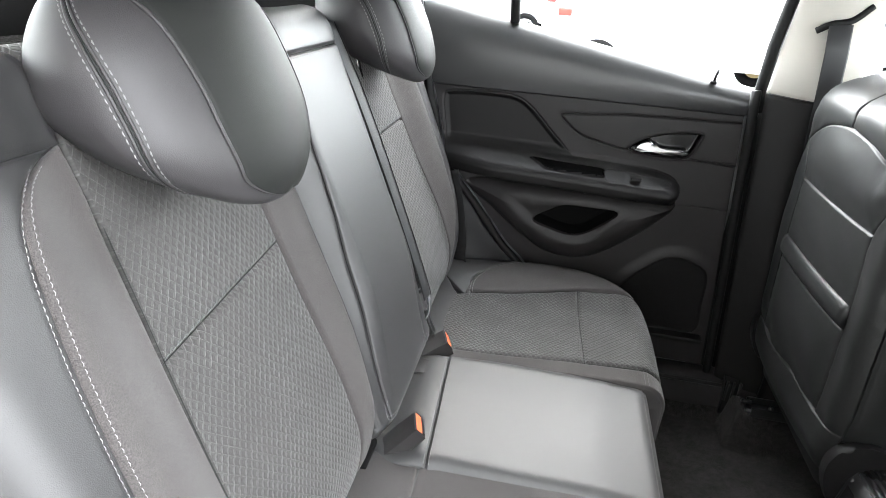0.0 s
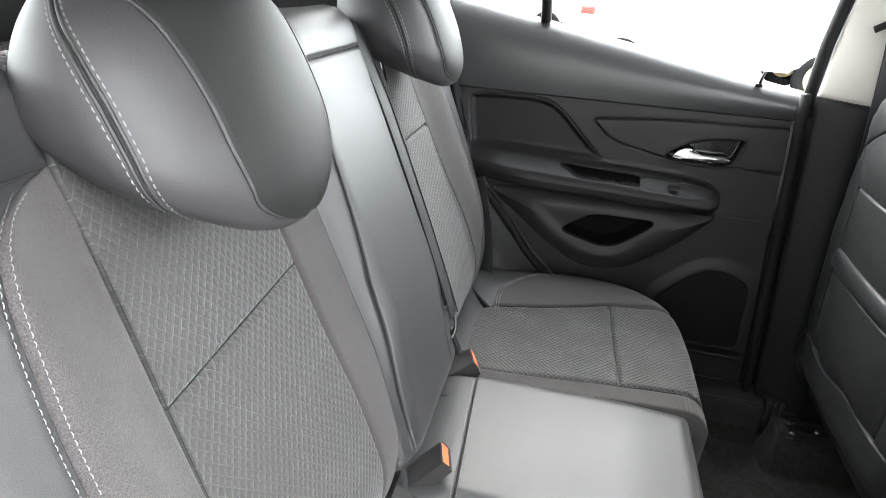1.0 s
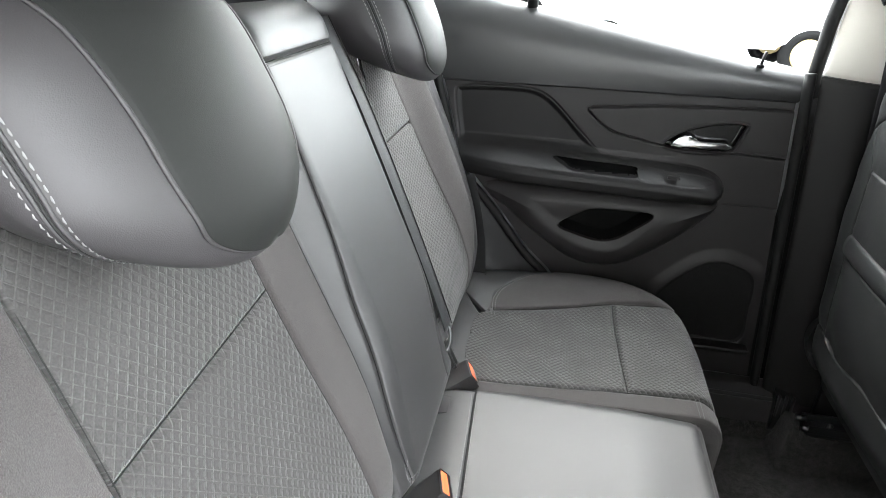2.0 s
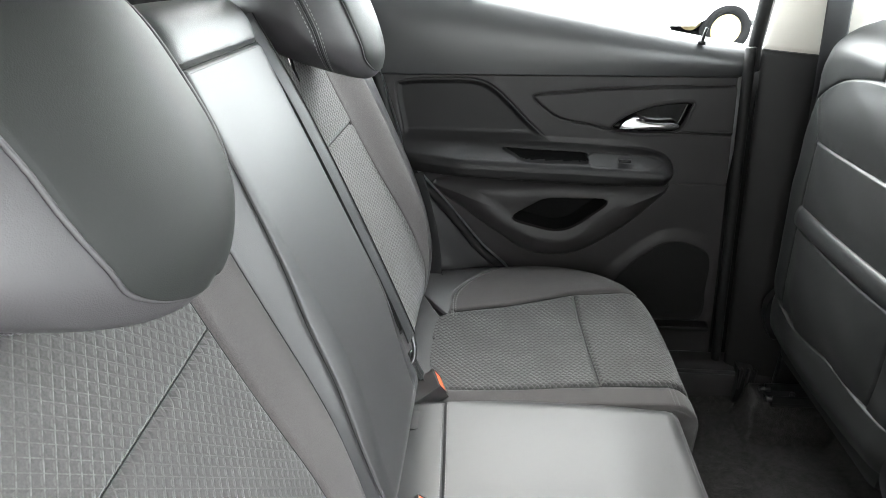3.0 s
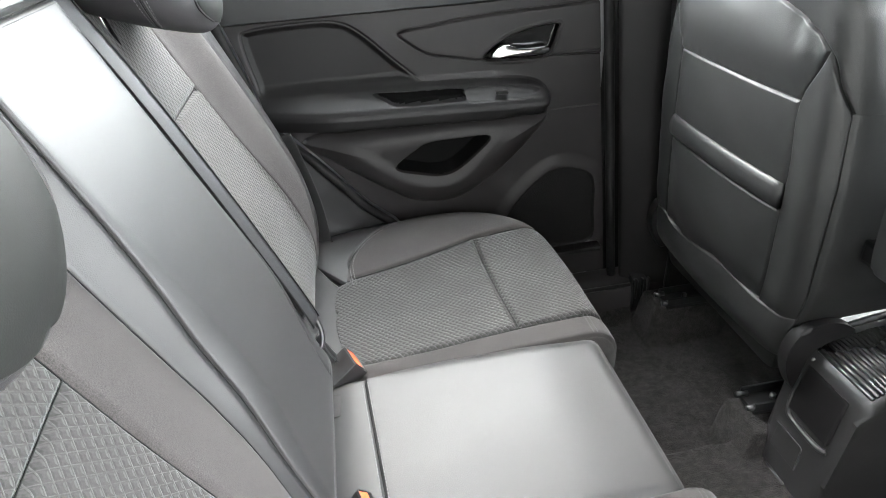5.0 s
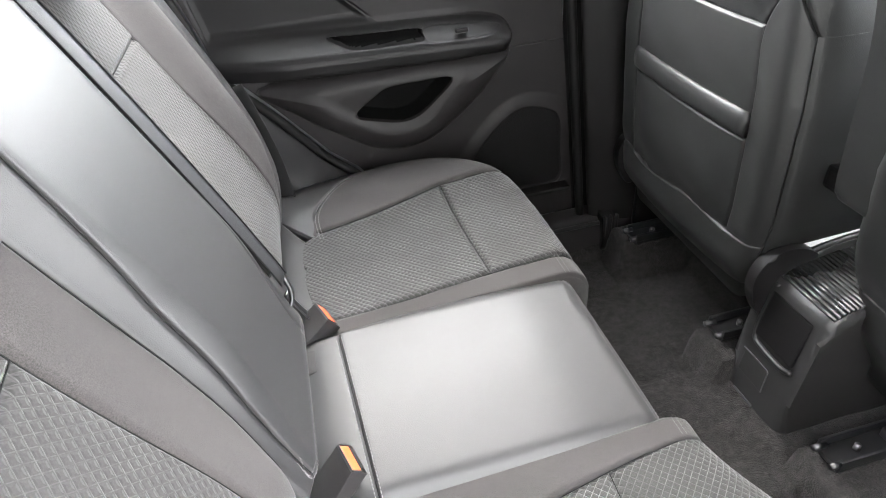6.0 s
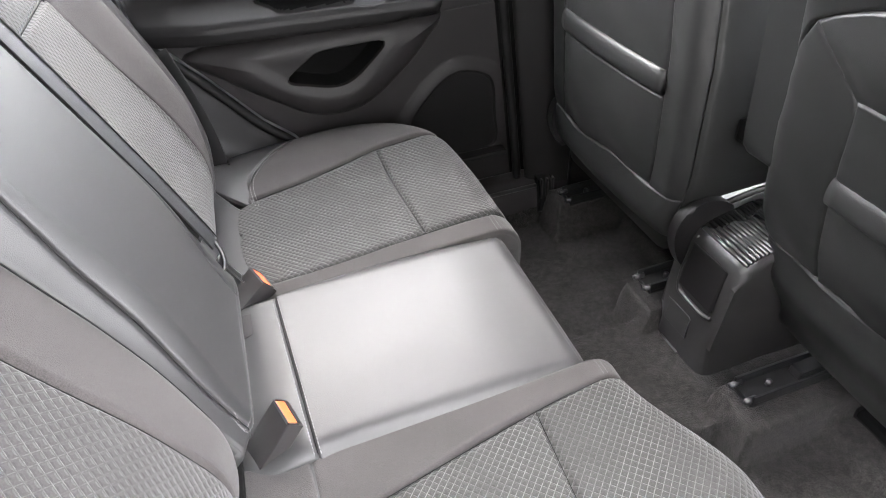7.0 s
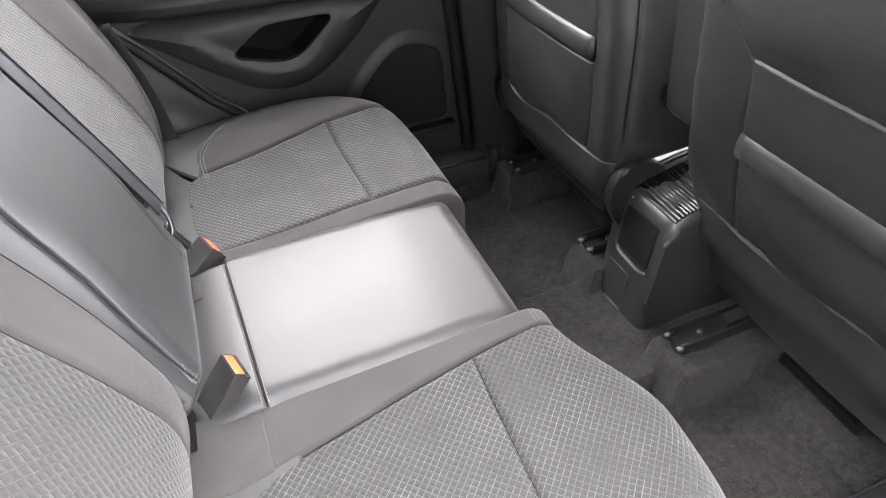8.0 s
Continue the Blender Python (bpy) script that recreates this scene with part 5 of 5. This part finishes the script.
    for sg in (-1, 1):
        tube("headrest_post", [(0.09 - recline * 0.57, sg * 0.06, 0.86), (0.08 - recline * 0.67, sg * 0.06, 0.97)], 0.006, CHROME, fsx, "chrome post", up=(1, 0, 0))
    hr = bmesh.new()
    box(hr, (0.06 - recline * 0.7, 0, 1.03), (0.08, 0.26, 0.17), 0.035, segs=4)
    part("headrest", hr, LEATHER_SOFT, fsx, "black leather headrest")
    for sg in ((-1, 1) if recline < 0.1 else (-1,)):
        shield = smooth_loop([(0.060, 0.155), (0.032, 0.205), (0.026, 0.252), (0.044, 0.288), (0.078, 0.300), (0.115, 0.292), (0.150, 0.265), (0.143, 0.238), (0.118, 0.208), (0.085, 0.166)], 5)
        prism("recliner_cover", shield, sg * 0.244 - 0.011, sg * 0.244 + 0.011, PLASTIC, fsx, 0.009, label="dark plastic recliner cover")
    for sg in (-1, 1):
        rx = rail_x
        rail = block("rail", (rx + 0.25, sg * rail_y, 0.036), (0.50, 0.050, 0.010), STEEL, fsx, 0.002, label="black steel seat rail")
        for dy in (-0.023, 0.023):
            block("rail_wall", (rx + 0.25, sg * rail_y + dy, 0.049), (0.50, 0.005, 0.020), STEEL, rail, 0.0015)
            tube("rail_bolt", [(rx - 0.012, sg * rail_y + dy * 0.8, 0.046), (rx + 0.012, sg * rail_y + dy * 0.8, 0.046)], 0.006, STEEL, rail, "black rail bolt", sides=8)
        block("rail_slide", (rx + 0.30, sg * rail_y, 0.050), (0.38, 0.026, 0.020), STEEL, rail, 0.003)
        tube("rail_nut", [(rx + 0.055, sg * rail_y, 0.040), (rx + 0.055, sg * rail_y, 0.052)], 0.006, BRUSHED, rail, "steel rail nut", sides=6, up=(1, 0, 0))
    return fsx


far_seat = front_seat("black leather front seat with creased upright back", 0.0, 1.0, 1.0, 0.05, 0.0, 0.195, 0.172)
far_seat.matrix_basis = pose(0.54, 1.19, 0)
near_seat = front_seat("black leather front seat with reclined back", 0.27, 1.17, 0.92, -0.046, 0.055, 0.065, 0.186)
near_seat.matrix_basis = pose(0.636, 0.528, 0)

prism("armrest", smooth_loop([(0.060, 0.46), (0.075, 0.432), (0.130, 0.420), (0.140, 0.45), (0.125, 0.56), (0.095, 0.68), (0.06, 0.80), (0.005, 0.80), (0.035, 0.66), (0.05, 0.54)], 6), -0.365, -0.305, LEATHER_SOFT, far_seat, 0.012, label="folding leather armrest swung up")
block("armrest_pivot", (0.115, -0.28, 0.44), (0.04, 0.06, 0.04), PLASTIC, far_seat, 0.008, label="black plastic pivot")

# ---- centre console ----
console = thing("centre_console", "black plastic centre console with ribbed sliding lid", "console")
prism("body", [(0.590, -0.06), (0.592, 0.05), (0.598, 0.14), (0.602, 0.20), (0.606, 0.228), (0.616, 0.245), (0.638, 0.257), (0.70, 0.271), (0.85, 0.285), (1.30, 0.285), (1.30, -0.06)], YC - 0.055, YC + 0.095, CONSOLE, console, 0.028, segs=5)
def lid_z(x):
    return float(np.interp(x, [0.615, 0.638, 0.70, 0.85, 1.3], [0.246, 0.259, 0.273, 0.287, 0.287]))


for i in range(44):
    x = 0.619 + i * 0.0072
    tube("lid_rib", [(x, YC - 0.048, lid_z(x)), (x, YC + 0.068, lid_z(x))], 0.0039, LID_PLASTIC, console, sides=8)
block("vent_panel", (0.6015, YC + 0.018, 0.172), (0.010, 0.094, 0.100), PLASTIC, console, 0.0045, Matrix.Rotation(radians(7), 4, "Y"), "black rear panel")
tube("panel_lip", smooth_line([(0.612, YC + 0.065, 0.235), (0.600, YC + 0.068, 0.16), (0.594, YC + 0.062, 0.118), (0.593, YC + 0.045, 0.108), (0.593, YC - 0.01, 0.106), (0.594, YC - 0.032, 0.114)], 6), 0.005, CONSOLE, console, "raised panel lip", sides=8, up=(1, 0, 0))
block("socket_cover", (0.5952, YC + 0.04, 0.050), (0.008, 0.066, 0.058), CONSOLE, console, 0.0015, Matrix.Rotation(radians(6), 4, "Y"), "small square cover")
for yy in (YC + 0.084,):
    tube("lid_frame", smooth_line([(0.604, yy, 0.225), (0.616, yy, 0.250), (0.645, yy, 0.268), (0.75, yy, 0.286), (0.95, yy, 0.292), (1.25, yy, 0.292)], 6), 0.006, CONSOLE, console, "smooth lid frame", sides=10, up=(0, 1, 0))
# Edge highlights of the plastic cover and slot, drawn as bright wires.
tube("cover_highlight", [(0.5870, YC + 0.006, 0.024), (0.5880, YC + 0.006, 0.076), (0.5882, YC + 0.010, 0.080), (0.5882, YC + 0.072, 0.080)], 0.0012, BRUSHED, console, "edge highlight drawn on the square cover", sides=6, up=(1, 0, 0))
tube("slot_highlight", [(0.5885, YC + 0.016, -0.028), (0.5885, YC + 0.068, -0.029)], 0.0022, BRUSHED, console, "edge highlight drawn along the slot", sides=6, up=(1, 0, 0))

console.matrix_basis = pose(0, 0.013, 0)

# ---- outside ----
def parked_car(label, paint, rim, m):
    """A plain hatchback, nose to +x, wheels on z = 0."""
    car = thing("parked_car", label, "car", "parked cars")
    side = [(-2.0, 0.35), (-2.05, 0.75), (-1.95, 1.0), (-1.5, 1.45), (-0.3, 1.5), (0.55, 1.38), (1.15, 1.0), (1.95, 0.85), (2.1, 0.6), (2.05, 0.3)]
    for wx in (1.3, -1.25):
        side += [(wx + 0.38 * math.cos(a), 0.33 + 0.38 * math.sin(a)) for a in np.linspace(0.1, math.pi - 0.1, 9)]
    prism("body", side, -0.85, 0.85, paint, car, 0.08)
    for sg in (1, -1):
        prism("side_window", [(-1.4, 1.02), (-1.2, 1.38), (-0.3, 1.42), (0.45, 1.32), (0.95, 1.0)], sg * 0.845, sg * 0.858, SKY_GLASS, car, 0.004, label="side glass made pale for the sky reflection")
        block("tail_lamp", (-1.76, sg * 0.75, 0.95), (0.20, 0.23, 0.11), LAMP_RED, car, 0.03, label="red tail lamp")
        for wx in (1.3, -1.25):
            a = np.linspace(0, 2 * np.pi, 28, endpoint=False)
            wheel = tube("wheel", [(wx + 0.26 * math.cos(q), sg * 0.80, 0.33 + 0.26 * math.sin(q)) for q in a], 0.075, TYRE, car, "black tyre", sides=10, closed=True, up=(0, 1, 0))
            prism("rim", [(wx + 0.2 * math.cos(q), 0.33 + 0.2 * math.sin(q)) for q in a], sg * 0.78, sg * 0.85, rim, wheel, 0.02)
    car.matrix_basis = m
    return car



slab("ground", (0, 0, -0.39), (400, 400, 0.1), ASPHALT)
parked_car("white parked car with tan wheels on the forecourt", WHITE_PAINT, RIM, pose(1.68, 9.8, -0.34))
parked_car("silver parked car further along the forecourt", PAINT, CHROME, pose(-2.2, 14.85, -0.34, 0, 0, 180))
parked_car("white parked car beyond the windscreen", WHITE_PAINT, CHROME, pose(7.5, 12.5, -0.34, 0, 0, 20))
